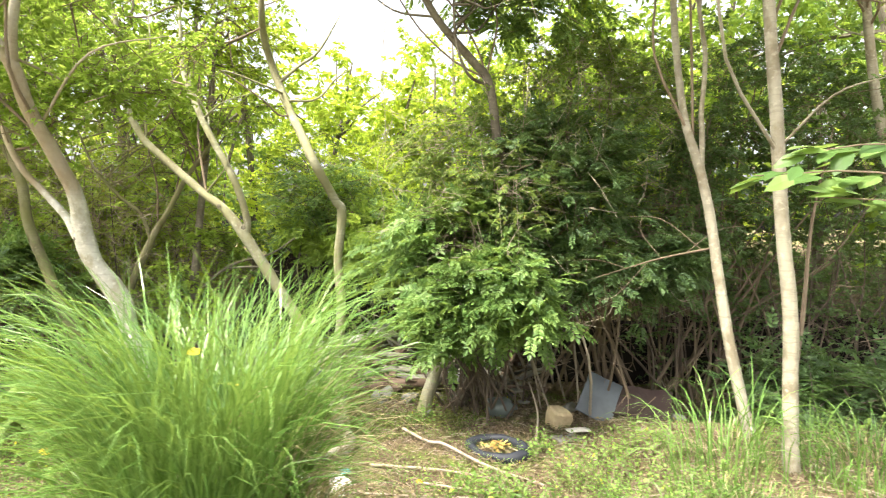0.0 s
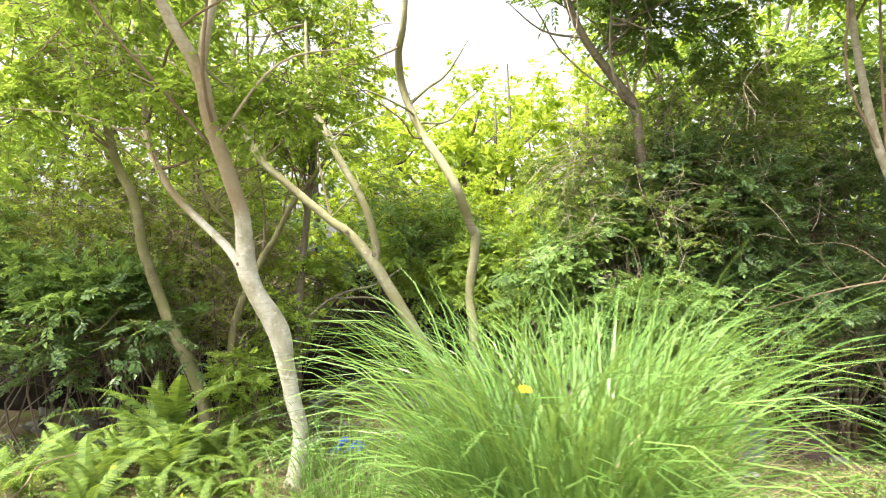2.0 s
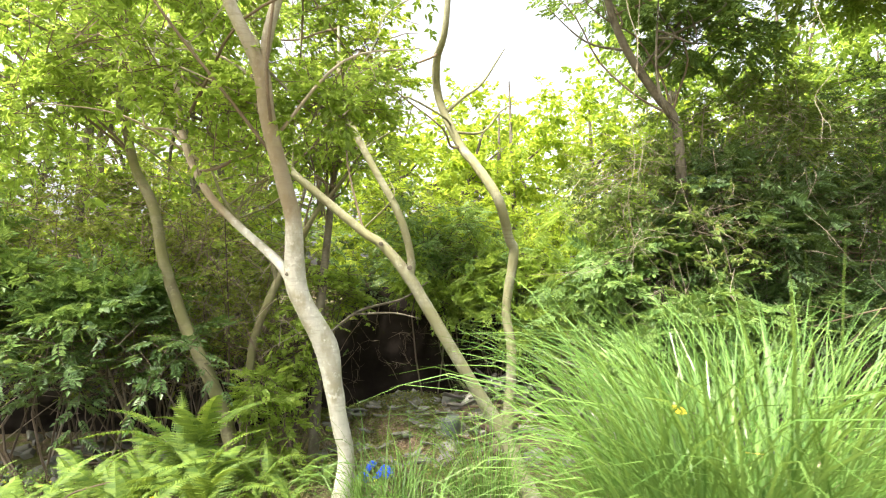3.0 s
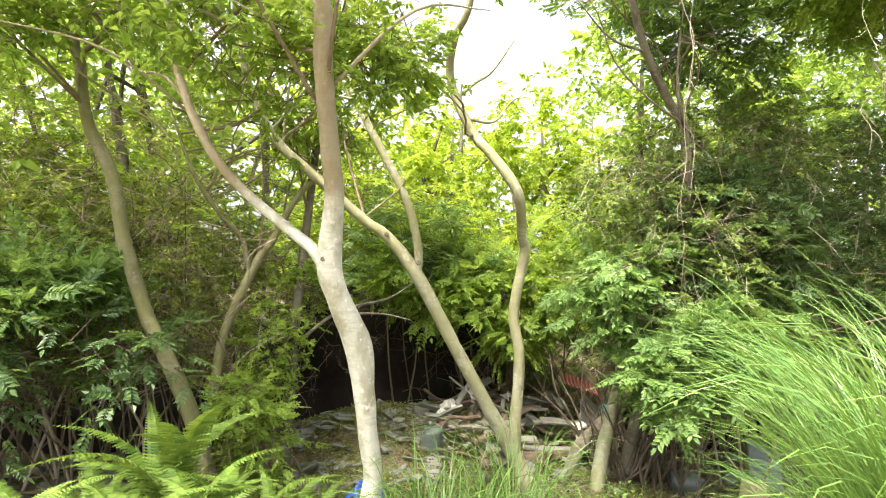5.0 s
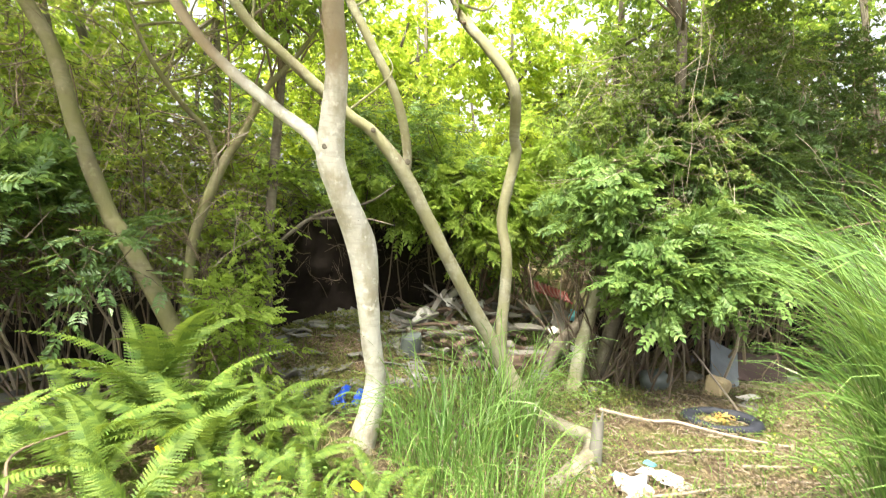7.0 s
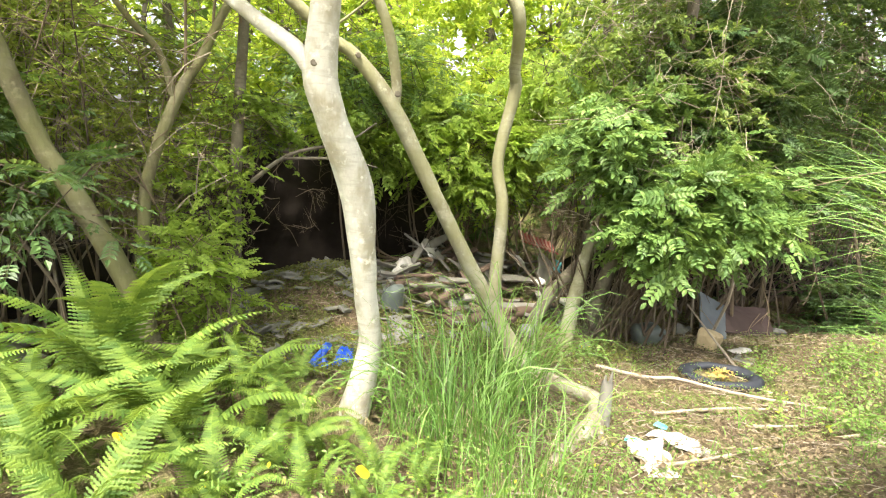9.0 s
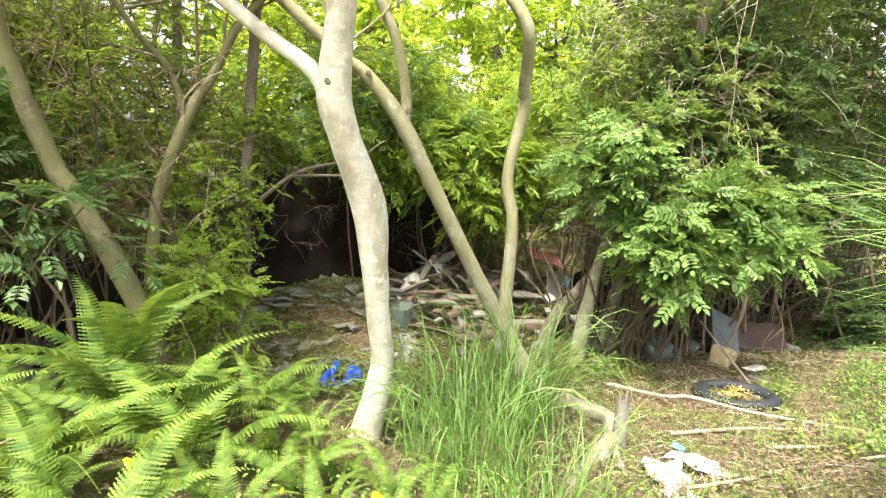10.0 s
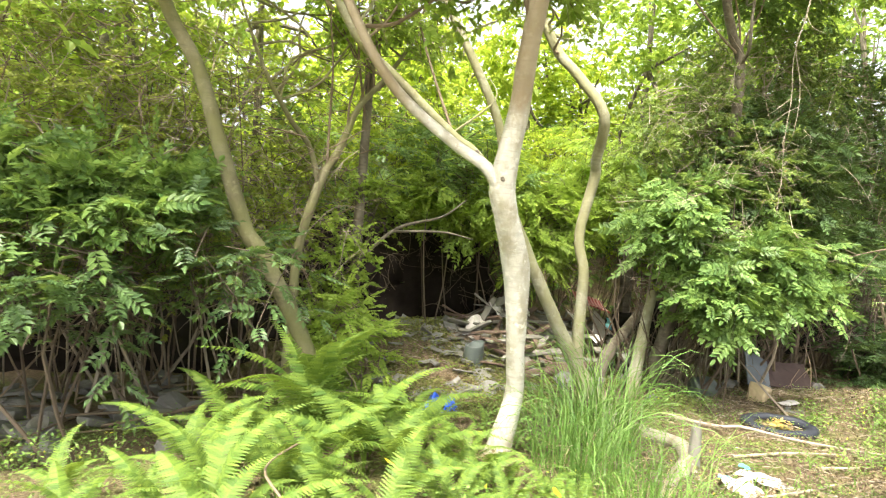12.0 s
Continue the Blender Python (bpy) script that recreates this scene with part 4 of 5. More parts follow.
for k, (x, y, n, s) in enumerate([(-3.8, 5.0, 13, 1.6), (-4.15, 5.0, 10, 0.95), (-3.5, 4.85, 11, 0.9), (-4.4, 4.55, 9, 0.7), (-3.95, 4.6, 10, 0.85), (-3.3, 4.0, 8, 0.6), (-3.45, 3.9, 7, 0.5), (-3.0, 3.95, 7, 0.5), (-2.9, 4.25, 7, 0.5), (-2.7, 4.15, 7, 0.45), (-2.55, 3.95, 7, 0.45), (-2.75, 3.9, 7, 0.4), (-2.45, 4.2, 6, 0.4), (-2.4, 3.7, 6, 0.4), (-2.65, 3.6, 7, 0.45), (-4.05, 4.4, 10, 0.9), (-3.45, 4.4, 9, 1.0), (-3.2, 4.85, 9, 0.95), (-4.5, 4.9, 9, 0.8), (-4.9, 4.2, 8, 0.7), (-3.75, 3.85, 9, 0.85), (-3.1, 4.15, 8, 0.7), (-4.4, 3.8, 8, 0.95),
                                  (-3.0, 5.2, 8, 0.75), (-5.5, 3.7, 8, 0.65), (-4.2, 5.25, 9, 0.95), (-4.9, 3.4, 8, 0.8), (-2.8, 5.35, 7, 0.6), (-3.55, 5.25, 8, 0.95), (-2.95, 4.55, 7, 0.65), (-4.25, 3.35, 8, 0.65), (-5.4, 3.2, 8, 0.75),
                                  (-3.55, 3.45, 8, 0.55), (-2.85, 3.75, 7, 0.5), (-6.0, 3.5, 8, 0.65), (-3.3, 3.75, 7, 0.6), (-2.5, 5.1, 6, 0.5), (-3.9, 4.15, 8, 0.8), (-3.6, 4.65, 9, 1.0), (-4.35, 4.15, 8, 0.9), (-3.2, 4.4, 8, 0.7), (-4.6, 4.4, 8, 0.65), (-5.0, 4.55, 7, 0.6), (-3.0, 3.45, 7, 0.45), (-3.8, 3.1, 7, 0.5), (-4.6, 3.05, 7, 0.6), (-5.1, 2.95, 8, 0.6)]):
    fern(x, y, n, s, 80 + k)
for ob in FRONDS:
    bpy.data.objects.remove(ob)


# ---- earth banks, painted near black for the shade in the hollows ----
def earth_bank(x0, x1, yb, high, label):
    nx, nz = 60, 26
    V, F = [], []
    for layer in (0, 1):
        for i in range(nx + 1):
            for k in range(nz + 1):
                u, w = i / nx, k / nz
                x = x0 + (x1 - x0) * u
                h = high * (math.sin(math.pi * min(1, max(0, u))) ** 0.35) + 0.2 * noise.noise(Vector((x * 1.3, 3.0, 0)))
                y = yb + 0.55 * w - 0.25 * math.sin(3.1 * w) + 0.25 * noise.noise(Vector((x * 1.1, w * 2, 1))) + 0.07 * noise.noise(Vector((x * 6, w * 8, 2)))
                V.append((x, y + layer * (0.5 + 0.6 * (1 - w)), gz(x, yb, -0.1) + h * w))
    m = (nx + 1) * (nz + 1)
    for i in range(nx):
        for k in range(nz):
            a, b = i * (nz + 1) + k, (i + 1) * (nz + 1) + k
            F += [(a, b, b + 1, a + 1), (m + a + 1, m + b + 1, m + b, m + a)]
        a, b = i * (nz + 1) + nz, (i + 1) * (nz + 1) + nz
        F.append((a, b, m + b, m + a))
    ob = link_mesh("earth_bank", V, F, M_EARTH_SHADE, smooth=True)
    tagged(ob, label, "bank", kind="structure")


# banks added to stand in for deep shade under trees and thickets
earth_bank(-3.7, 0.0, 8.9, 2.0, "earth bank under the trees, painted near black as the hollow's shade")
earth_bank(-9.5, -3.8, 8.0, 1.0, "earth bank below the olive thicket, painted near black as shade")
earth_bank(1.1, 9.0, 7.3, 0.9, "dark earth bank behind the slim trees, with shade painted into its colour")


# ---- undergrowth ----
def undergrowth(name, label, x0, x1, y0, y1, z0, z1, n, mat, templates, size, seed, length=0.4):
    """A thicket of shoots with no plant to be told from the next."""
    rng = np.random.default_rng(seed)
    P = np.column_stack([rng.uniform(x0, x1, n * 2), rng.uniform(y0, y1, n * 2), np.zeros(n * 2)])
    P[:, 2] = ground_z(P[:, 0], P[:, 1]) + z0 + (z1 - z0) * rng.uniform(0, 1, n * 2)
    P = P[noise_at(P, 0.9, seed) > -0.1][:n]
    d = rng.normal(size=P.shape) * np.array([1, 1, 0.5]) + np.array([0, -0.5, 0.25])
    leaves, wood = Heap(), Heap()
    branchlets(rng, leaves, wood, P, d, length, 6, templates, size, 0.4)
    for p in P[::20]:
        b = np.array([p[0] + rng.normal() * 0.25, p[1] + rng.normal() * 0.2, 0])
        b[2] = ground_z(b[0], b[1]) - 0.03
        tube(wood, [b, (b + p) / 2 + rng.normal(size=3) * 0.12, p], [0.012, 0.009, 0.004], 4, 2, cap=False)
    c = P.mean(axis=0)
    root = thing(name, (c[0], c[1], gz(c[0], c[1], 0)), label, "undergrowth", kind="stuff")
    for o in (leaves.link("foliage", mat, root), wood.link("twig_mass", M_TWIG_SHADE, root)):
        o["kind"] = "stuff"


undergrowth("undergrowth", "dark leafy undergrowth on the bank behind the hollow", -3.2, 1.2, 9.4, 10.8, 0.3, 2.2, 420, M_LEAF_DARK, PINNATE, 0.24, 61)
undergrowth("undergrowth", "tangled light undergrowth behind the leaning trees", -9.5, -3.4, 8.0, 9.8, 0.8, 2.6, 440, M_LEAF_LIGHT, WHORL, 0.12, 62)
undergrowth("undergrowth", "dark undergrowth along the edge of the wood", -9.5, -4.4, 5.9, 7.6, 0.95, 1.9, 430, M_LEAF, WHORL, 0.13, 63)
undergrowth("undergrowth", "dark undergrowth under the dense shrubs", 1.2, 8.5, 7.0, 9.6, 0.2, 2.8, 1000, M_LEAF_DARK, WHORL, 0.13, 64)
undergrowth("undergrowth", "dark strap-leaved undergrowth behind the slim trees", 2.9, 6.0, 4.9, 6.2, 0.05, 0.55, 240, M_LEAF_DARK, PINNATE, 0.22, 65)
undergrowth("undergrowth", "green saplings and shoots among the trunks", -3.4, -0.2, 7.2, 8.8, 1.85, 2.7, 170, M_LEAF, PINNATE, 0.22, 66)

undergrowth("undergrowth", "leafy undergrowth deep in the wood", -14.0, 12.0, 10.2, 12.2, 0.0, 3.0, 1100, M_LEAF, WHORL_FAR, 0.17, 67, 0.55)
undergrowth("undergrowth", "dark leaves in front of the mossy leaning tree", -5.4, -4.0, 5.2, 5.7, 0.75, 1.35, 46, M_LEAF_DARK, PINNATE, 0.18, 68)

undergrowth("undergrowth", "fine-leaved olive thicket behind the leaning trees", -7.0, -3.3, 6.8, 7.6, 0.8, 3.0, 240, M_LEAF_OLIVE, WHORL, 0.12, 69)
undergrowth("undergrowth", "green saplings behind the mossy trees", -6.5, -3.3, 6.8, 7.8, 0.8, 3.2, 150, M_LEAF_LIGHT, PINNATE, 0.18, 70)
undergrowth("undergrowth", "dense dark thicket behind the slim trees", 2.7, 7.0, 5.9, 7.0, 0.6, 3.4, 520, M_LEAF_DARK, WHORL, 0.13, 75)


def bare_stems(label, x0, x1, y0, y1, h0, h1, n, r0, seed, mat):
    rng = np.random.default_rng(seed)
    root = thing("bare_stems", ((x0 + x1) / 2, (y0 + y1) / 2, gz((x0 + x1) / 2, (y0 + y1) / 2, 0)), label, "stems")
    for k in range(n):
        x, y = rng.uniform(x0, x1), rng.uniform(y0, y1)
        b = np.array([x, y, gz(x, y, -0.03)])
        t = b + np.array([rng.normal() * 0.55, rng.normal() * 0.35, rng.uniform(h0, h1)])
        h = Heap()
        tube(h, [b, b + (t - b) * 0.35 + rng.normal(size=3) * 0.06, b + (t - b) * 0.7 + rng.normal(size=3) * 0.08, t], np.array([1, 0.85, 0.65, 0.3]) * r0 * rng.uniform(0.5, 1.5), 5, 3, cap=False)
        h.link("stem", mat, root)


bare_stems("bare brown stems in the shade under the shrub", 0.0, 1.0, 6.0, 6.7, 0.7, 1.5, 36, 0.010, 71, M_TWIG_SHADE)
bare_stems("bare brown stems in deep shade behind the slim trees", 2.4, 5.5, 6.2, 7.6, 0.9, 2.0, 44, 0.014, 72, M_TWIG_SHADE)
bare_stems("thin grey stems of the olive thicket", -6.0, -3.4, 6.6, 7.8, 1.0, 2.6, 30, 0.008, 73, M_TWIG)
bare_stems("thin grey stems beside the rubbish heap", -0.4, 1.2, 7.6, 8.6, 0.8, 1.8, 22, 0.010, 74, M_TWIG)


def dry_twigs(label, n, box, r, L, seed, mat=M_TWIG_GREY):
    """A tangle of bare forked twigs in the foliage."""
    rng = np.random.default_rng(seed)
    h = Heap()
    for k in range(n):
        p = np.array([rng.uniform(*box[0]), rng.uniform(*box[1]), rng.uniform(*box[2])])
        d = unit(rng.normal(size=3) * np.array([1, 0.5, 0.8]))
        q = p + d * L * rng.uniform(0.4, 1.2)
        m = (p + q) / 2 + rng.normal(size=3) * 0.06
        rr = r * rng.uniform(0.5, 1.3)
        tube(h, [p, m, q], [rr, rr * 0.75, rr * 0.3], 4, 3, cap=False)
        for j in range(2):
            e = m + unit(d + rng.normal(size=3) * 0.7) * L * rng.uniform(0.2, 0.5)
            tube(h, [m, (m + e) / 2 + rng.normal(size=3) * 0.02, e], [rr * 0.6, rr * 0.45, rr * 0.2], 4, 2, cap=False)
    c = (sum(box[0]) / 2, sum(box[1]) / 2)
    root = thing("dry_twigs", (c[0], c[1], gz(*c, 0)), label, "twigs", kind="stuff")
    h.link("twig_tangle", mat, root)["kind"] = "stuff"


dry_twigs("tangle of dry brown twigs in the olive thicket", 460, ((-6.8, -3.2), (6.2, 7.4), (0.3, 2.8)), 0.005, 0.5, 301, M_TWIG)
dry_twigs("tangle of pale dry twigs in the olive thicket", 150, ((-6.5, -3.2), (6.1, 7.0), (0.3, 2.4)), 0.004, 0.5, 302)
dry_twigs("pale dry twigs caught in the leafy shrubs", 260, ((-0.6, 2.4), (5.0, 6.2), (0.6, 3.0)), 0.0027, 0.45, 303)
dry_twigs("dry brown twigs in the shade under the shrubs", 150, ((0.2, 4.5), (5.4, 6.8), (-0.3, 1.2)), 0.005, 0.5, 304, M_TWIG)
dry_twigs("thin dark roots and twigs hanging before the bank", 110, ((-3.2, -0.4), (8.1, 8.7), (0.0, 1.5)), 0.004, 0.45, 305, M_TWIG_SHADE)


# ---- ground cover ----
def flat_leaves(name, label, n, box, size, mat, seed, lift, tilt, templates=BROAD, keep=None, category="leaves"):
    rng = np.random.default_rng(seed)
    P = np.column_stack([rng.uniform(box[0], box[1], n), rng.uniform(box[2], box[3], n), np.zeros(n)])
    if keep is not None:
        P = P[keep(P)]
    P[:, 2] = ground_z(P[:, 0], P[:, 1]) + 0.03 + rng.uniform(0, lift, len(P))
    d = np.column_stack([rng.normal(size=len(P)), rng.normal(size=len(P)), rng.normal(size=len(P)) * tilt])
    up = np.array([0, 0, 1.0]) + rng.normal(size=P.shape) * tilt
    h = Heap()
    scatter(h, templates, P, d, up, size * rng.uniform(0.5, 1.3, len(P)), rng)
    ob = h.link(name, mat)
    tagged(ob, label, category, kind="stuff")


def patchy(scale, shift, least):
    return lambda P: noise_at(P, scale, shift) > least


flat_leaves("leaf_litter", "brown fallen leaves on the forest floor", 16000, (-4.5, 4.5, 3.0, 8.8), 0.05, M_LITTER, 91, 0.015, 0.3, [leaflet(0.5, 0.2, 0.1), leaflet(0.4, 0.3, 0.3)])
flat_leaves("ground_herbs", "small bright green herbs on the clearing floor", 24000, (-1.6, 3.4, 2.6, 6.6), 0.017, M_HERB, 92, 0.05, 0.4, OVAL, patchy(1.6, 2.0, -0.08), "herbs")
flat_leaves("ground_herbs", "low green herbs among the ferns and trunks", 16000, (-6.0, -1.4, 3.0, 6.2), 0.02, M_HERB, 93, 0.2, 0.5, OVAL, patchy(1.2, 5.0, -0.1), "herbs")
flat_leaves("moss_leaves", "mossy creeping plants round the heap of slabs", 34000, (-3.4, 0.2, 5.4, 8.8), 0.032, M_MOSS, 94, 0.06, 0.4, [leaflet(0.6, 0.2, 0.1)], patchy(1.4, 9.0, -0.22), "moss")

flat_leaves("leaf_litter", "small broken brown leaves in the clearing", 26000, (-2.6, 3.2, 3.2, 7.0), 0.026, M_LITTER, 191, 0.012, 0.35, [leaflet(0.5, 0.2, 0.1), leaflet(0.4, 0.3, 0.3)])


def twig_litter(label, n, box, seed):
    rng = np.random.default_rng(seed)
    h = Heap()
    for k in range(n):
        x, y, a, L = rng.uniform(box[0], box[1]), rng.uniform(box[2], box[3]), rng.uniform(0, 6.28), rng.uniform(0.03, 0.16)
        p = [(x + math.cos(a + b) * L * u, y + math.sin(a + b) * L * u, 0) for u, b in ((0, 0), (0.5, 0.1), (1, rng.normal() * 0.25))]
        p = [(q[0], q[1], gz(q[0], q[1], 0.025 + rng.uniform(0, 0.02))) for q in p]
        rr = rng.uniform(0.0015, 0.0045)
        tube(h, p, [rr, rr * 0.8, rr * 0.4], 4, 1, cap=False)
    tagged(h.link("twig_litter", M_TWIG_GREY), label, "twigs", kind="stuff")


twig_litter("small broken twigs scattered on the ground", 1500, (-2.2, 3.0, 3.2, 6.6), 192)
twig_litter("small broken twigs scattered round the heap", 1600, (-3.2, 1.2, 6.2, 8.8), 193)


def short_grass(name, label, n, box, height, mat, seed, width=0.006, lean=0.8, keep=None):
    rng = np.random.default_rng(seed)
    h = Heap()
    P = np.column_stack([rng.uniform(box[0], box[1], n), rng.uniform(box[2], box[3], n), np.zeros(n)])
    if keep is not None:
        P = P[keep(P)]
    for x, y, _ in P:
        blades(rng, h, (x, y), 9, height * rng.uniform(0.6, 1.3), lean, width, 0.06, 1.5, 4)
    tagged(h.link(name, mat), label, "grass", kind="stuff")


short_grass("short_grass", "short green grass beside the path", 260, (-6.5, 4.0, 2.3, 4.2), 0.20, M_GRASS, 95, keep=patchy(1.1, 3.0, -0.1))
short_grass("short_grass", "rank green grass round the slim trees", 170, (1.0, 4.2, 2.7, 4.6), 0.26, M_GRASS, 99, 0.006, 0.9)
short_grass("dry_thatch", "dry straw thatch on open ground", 420, (-1.6, 4.0, 2.3, 4.3), 0.10, M_STRAW, 96, 0.0035, 1.8, patchy(1.0, 7.0, -0.2))
short_grass("dry_thatch", "dry grass at the foot of the pale tree", 40, (-2.95, -2.4, 4.35, 4.75), 0.22, M_STRAW, 98, 0.003, 0.9)
short_grass("short_grass", "thin green grass in the clearing", 420, (-1.5, 2.5, 3.4, 5.8), 0.07, M_GRASS, 97, 0.004, 0.9, patchy(1.5, 4.0, 0.0))


def herb_plant(label, x, y, n, size, spread, height, seed, mat=M_HERB):
    rng = np.random.default_rng(seed)
    root = thing("herb", (x, y, gz(x, y, 0)), label, "plant", "herbs in the clearing")
    starts = np.column_stack([x + rng.normal(size=n) * spread * 0.6, y + rng.normal(size=n) * spread * 0.6, np.zeros(n)])
    starts[:, 2] = ground_z(starts[:, 0], starts[:, 1]) + 0.02
    d = np.column_stack([rng.normal(size=n) * 0.5, rng.normal(size=n) * 0.5, np.ones(n)])
    leaves, wood = Heap(), Heap()
    branchlets(rng, leaves, wood, starts, d, height, 9, BROAD, size, 0.5, 0.1)
    leaves.link("foliage", mat, root)
    wood.link("twig_mass", M_TWIG, root)["kind"] = "stuff"


for k, (x, y, n, sz, sp, hh) in enumerate([(1.15, 4.15, 50, 0.05, 0.28, 0.3), (0.35, 3.75, 40, 0.06, 0.3, 0.22), (1.6, 4.5, 40, 0.06, 0.3, 0.3), (0.85, 4.75, 14, 0.06, 0.1, 0.24), (1.6, 3.5, 40, 0.055, 0.3, 0.25), (3.1, 4.1, 40, 0.06, 0.35, 0.3), (-2.45, 4.85, 24, 0.06, 0.2, 0.25), (-0.25, 5.6, 16, 0.06, 0.15, 0.2)]):
    herb_plant("low bright green leafy herb on the forest floor", x, y, int(n * 1.7), sz * 0.6, sp, hh, 200 + k)

# sapling with broad leaves near the path
rng_s = np.random.default_rng(31)
sapling = thing("sapling", (3.15, 3.05, gz(3.15, 3.05, 0)), "young sapling with long broad light green leaves", "sapling")
h = Heap()
tube(h, [(3.15, 3.05, -0.15), (3.2, 3.05, 0.8), (3.15, 3.1, 1.7), (3.1, 3.1, 2.3)], [0.02, 0.017, 0.013, 0.006], 6, 4)
h.link("stem", M_TWIG, sapling, smooth=True)
h, lv = Heap(), Heap()
for a, b in (((3.16, 3.08, 1.75), (1.72, 2.98, 1.9)), ((3.15, 3.1, 1.5), (2.1, 2.95, 1.78)), ((3.1, 3.1, 1.95), (2.05, 3.1, 2.04))):
    a, b = np.array(a), np.array(b)
    mid = (a + b) / 2 + (0, 0, 0.1)
    tube(h, [a, mid, b], [0.009, 0.006, 0.003], 5, 3)
    n = 17
    P = np.array([a * (1 - u) ** 2 + 2 * u * (1 - u) * (mid + (0, 0, 0.05)) + b * u * u for u in 0.3 + 0.7 * np.arange(n) / (n - 1)])
    P = P + rng_s.normal(size=P.shape) * 0.025
    D = np.array([unit((b - a) / np.linalg.norm(b - a) * 0.8 + np.array([0, (1 if k % 2 else -1) * (0.5 if k < n - 1 else 0), -0.25]) + rng_s.normal(size=3) * 0.2) for k in range(n)])
    scatter(lv, BROAD, P, D, np.array([0.1, -0.45, 0.9]) + rng_s.normal(size=P.shape) * 0.22, 0.2 * rng_s.uniform(0.7, 1.15, n), rng_s)
h.link("branch", M_TWIG, sapling)
lv.link("foliage", M_LEAF, sapling)


# ---- hanging vines, sticks ----
def limb_thing(name, label, category, pts, radii, mat, extra=(), sides=7, group=""):
    c = np.asarray(pts[0], dtype=float)
    root = thing(name, c, label, category, group)
    h = Heap()
    tube(h, pts, radii, sides, 5, 0.12)
    h.link("stem", mat, root, smooth=True)
    for q, r in extra:
        h = Heap()
        tube(h, q, r, 5, 4, 0.1)
        h.link("twig", mat, root, smooth=True)
    return root


rng_v = np.random.default_rng(14)
for vx, vy, ztop, zlow in ((0.62, 3.95, 3.9, 2.45), (-0.5, 4.42, 3.9, 1.5), (-0.46, 4.45, 3.9, 2.1)):
    n = 9
    pts = [(vx + rng_v.normal() * 0.035, vy + rng_v.normal() * 0.03, ztop + (zlow - ztop) * k / (n - 1)) for k in range(n)]
    ex = []
    for k in (3, 5, 6, 7):
        p = np.array(pts[k])
        q = p + np.array([rng_v.normal() * 0.14, rng_v.normal() * 0.08, -0.16])
        ex.append(([p, (p + q) / 2 + rng_v.normal(size=3) * 0.02, q], [0.002, 0.0016, 0.0008]))
    limb_thing("hanging_vine", "thin dry pale vine hanging from the branches", "vine", pts, [0.0028, 0.0015], M_TWIG_GREY, ex, 5, "hanging vines")

limb_thing("fallen_branch", "bare grey dead branch caught against the slim tree", "branch", [(2.26, 4.5, 1.45), (1.95, 4.8, 1.35), (1.66, 5.06, 1.22), (1.35, 5.2, 1.1)], [0.010, 0.008, 0.006, 0.002], M_TWIG,
           [([(1.95, 4.8, 1.35), (1.8, 4.9, 1.6), (1.85, 4.9, 1.8)], [0.004, 0.003, 0.001]), ([(1.7, 5.02, 1.25), (1.45, 5.1, 1.32), (1.2, 5.2, 1.3)], [0.004, 0.003, 0.001]), ([(1.85, 4.88, 1.3), (1.6, 4.95, 1.0), (1.45, 5.0, 0.95)], [0.004, 0.003, 0.001]), ([(2.2, 4.56, 1.43), (1.9, 4.7, 1.7), (1.6, 4.9, 1.72)], [0.005, 0.004, 0.001]), ([(2.1, 4.65, 1.4), (2.5, 4.9, 1.6), (2.9, 5.0, 1.65)], [0.005, 0.004, 0.001])])
limb_thing("root", "pale bare root running from the forked tree", "root", [(-1.0, 5.34, -0.42), (-0.9, 5.1, -0.43), (-0.88, 4.8, -0.39), (-1.0, 4.62, -0.37), (-1.12, 4.5, -0.37), (-1.4, 4.36, -0.4), (-1.68, 4.22, -0.44)], [0.08, 0.068, 0.06, 0.06, 0.064, 0.052, 0.03], M_BARK_PALE,
           [([(-1.1, 4.52, -0.36), (-1.2, 4.35, -0.4), (-1.25, 4.2, -0.45)], [0.03, 0.024, 0.012])], 9)
stump = thing("broken_stump", (-1.08, 4.48, gz(-1.08, 4.48, 0)), "broken hollow stump of a small dead tree", "stump")
h = Heap()
tube(h, [(-1.09, 4.48, -0.46), (-1.08, 4.48, -0.3), (-1.06, 4.5, -0.12)], [0.05, 0.042, 0.038], 9, 4, 0.18, cap=False)
stump_stem = h.link("stem", M_WOOD, stump, smooth=True)
for dx, z in ((-0.024, -0.07), (0.024, -0.05)):
    h = Heap()
    tube(h, [(-1.06 + dx, 4.5, -0.16), (-1.06 + dx, 4.5, -0.1), (-1.055 + dx * 1.1, 4.5, z)], [0.013, 0.011, 0.003], 5, 3)
    h.link("splinter", M_WOOD, stump_stem)


def ground_stick(pts, r, mat=M_TWIG_GREY, label="dry grey stick lying on the ground", extra=()):
    P = [(x, y, gz(x, y, 0.015 + r + dz)) for x, y, dz in pts]
    limb_thing("stick", label, "stick", P, [r, r * 0.7], mat, extra, 7, "sticks on the ground")


ground_stick([(-0.4, 5.33, 0.02), (-0.15, 5.02, 0.01), (0.0, 4.88, 0.03), (0.25, 4.62, 0.0), (0.45, 4.38, 0.01), (0.8, 4.13, 0.0)], 0.016, M_TWIG_GREY, "long bleached branch lying across the clearing")
ground_stick([(-0.62, 4.5, 0), (-0.2, 4.4, 0.01), (0.1, 4.36, 0), (0.4, 4.24, 0)], 0.013)
ground_stick([(-0.15, 4.12, 0), (0.1, 4.04, 0.01), (0.3, 4.0, 0)], 0.012)
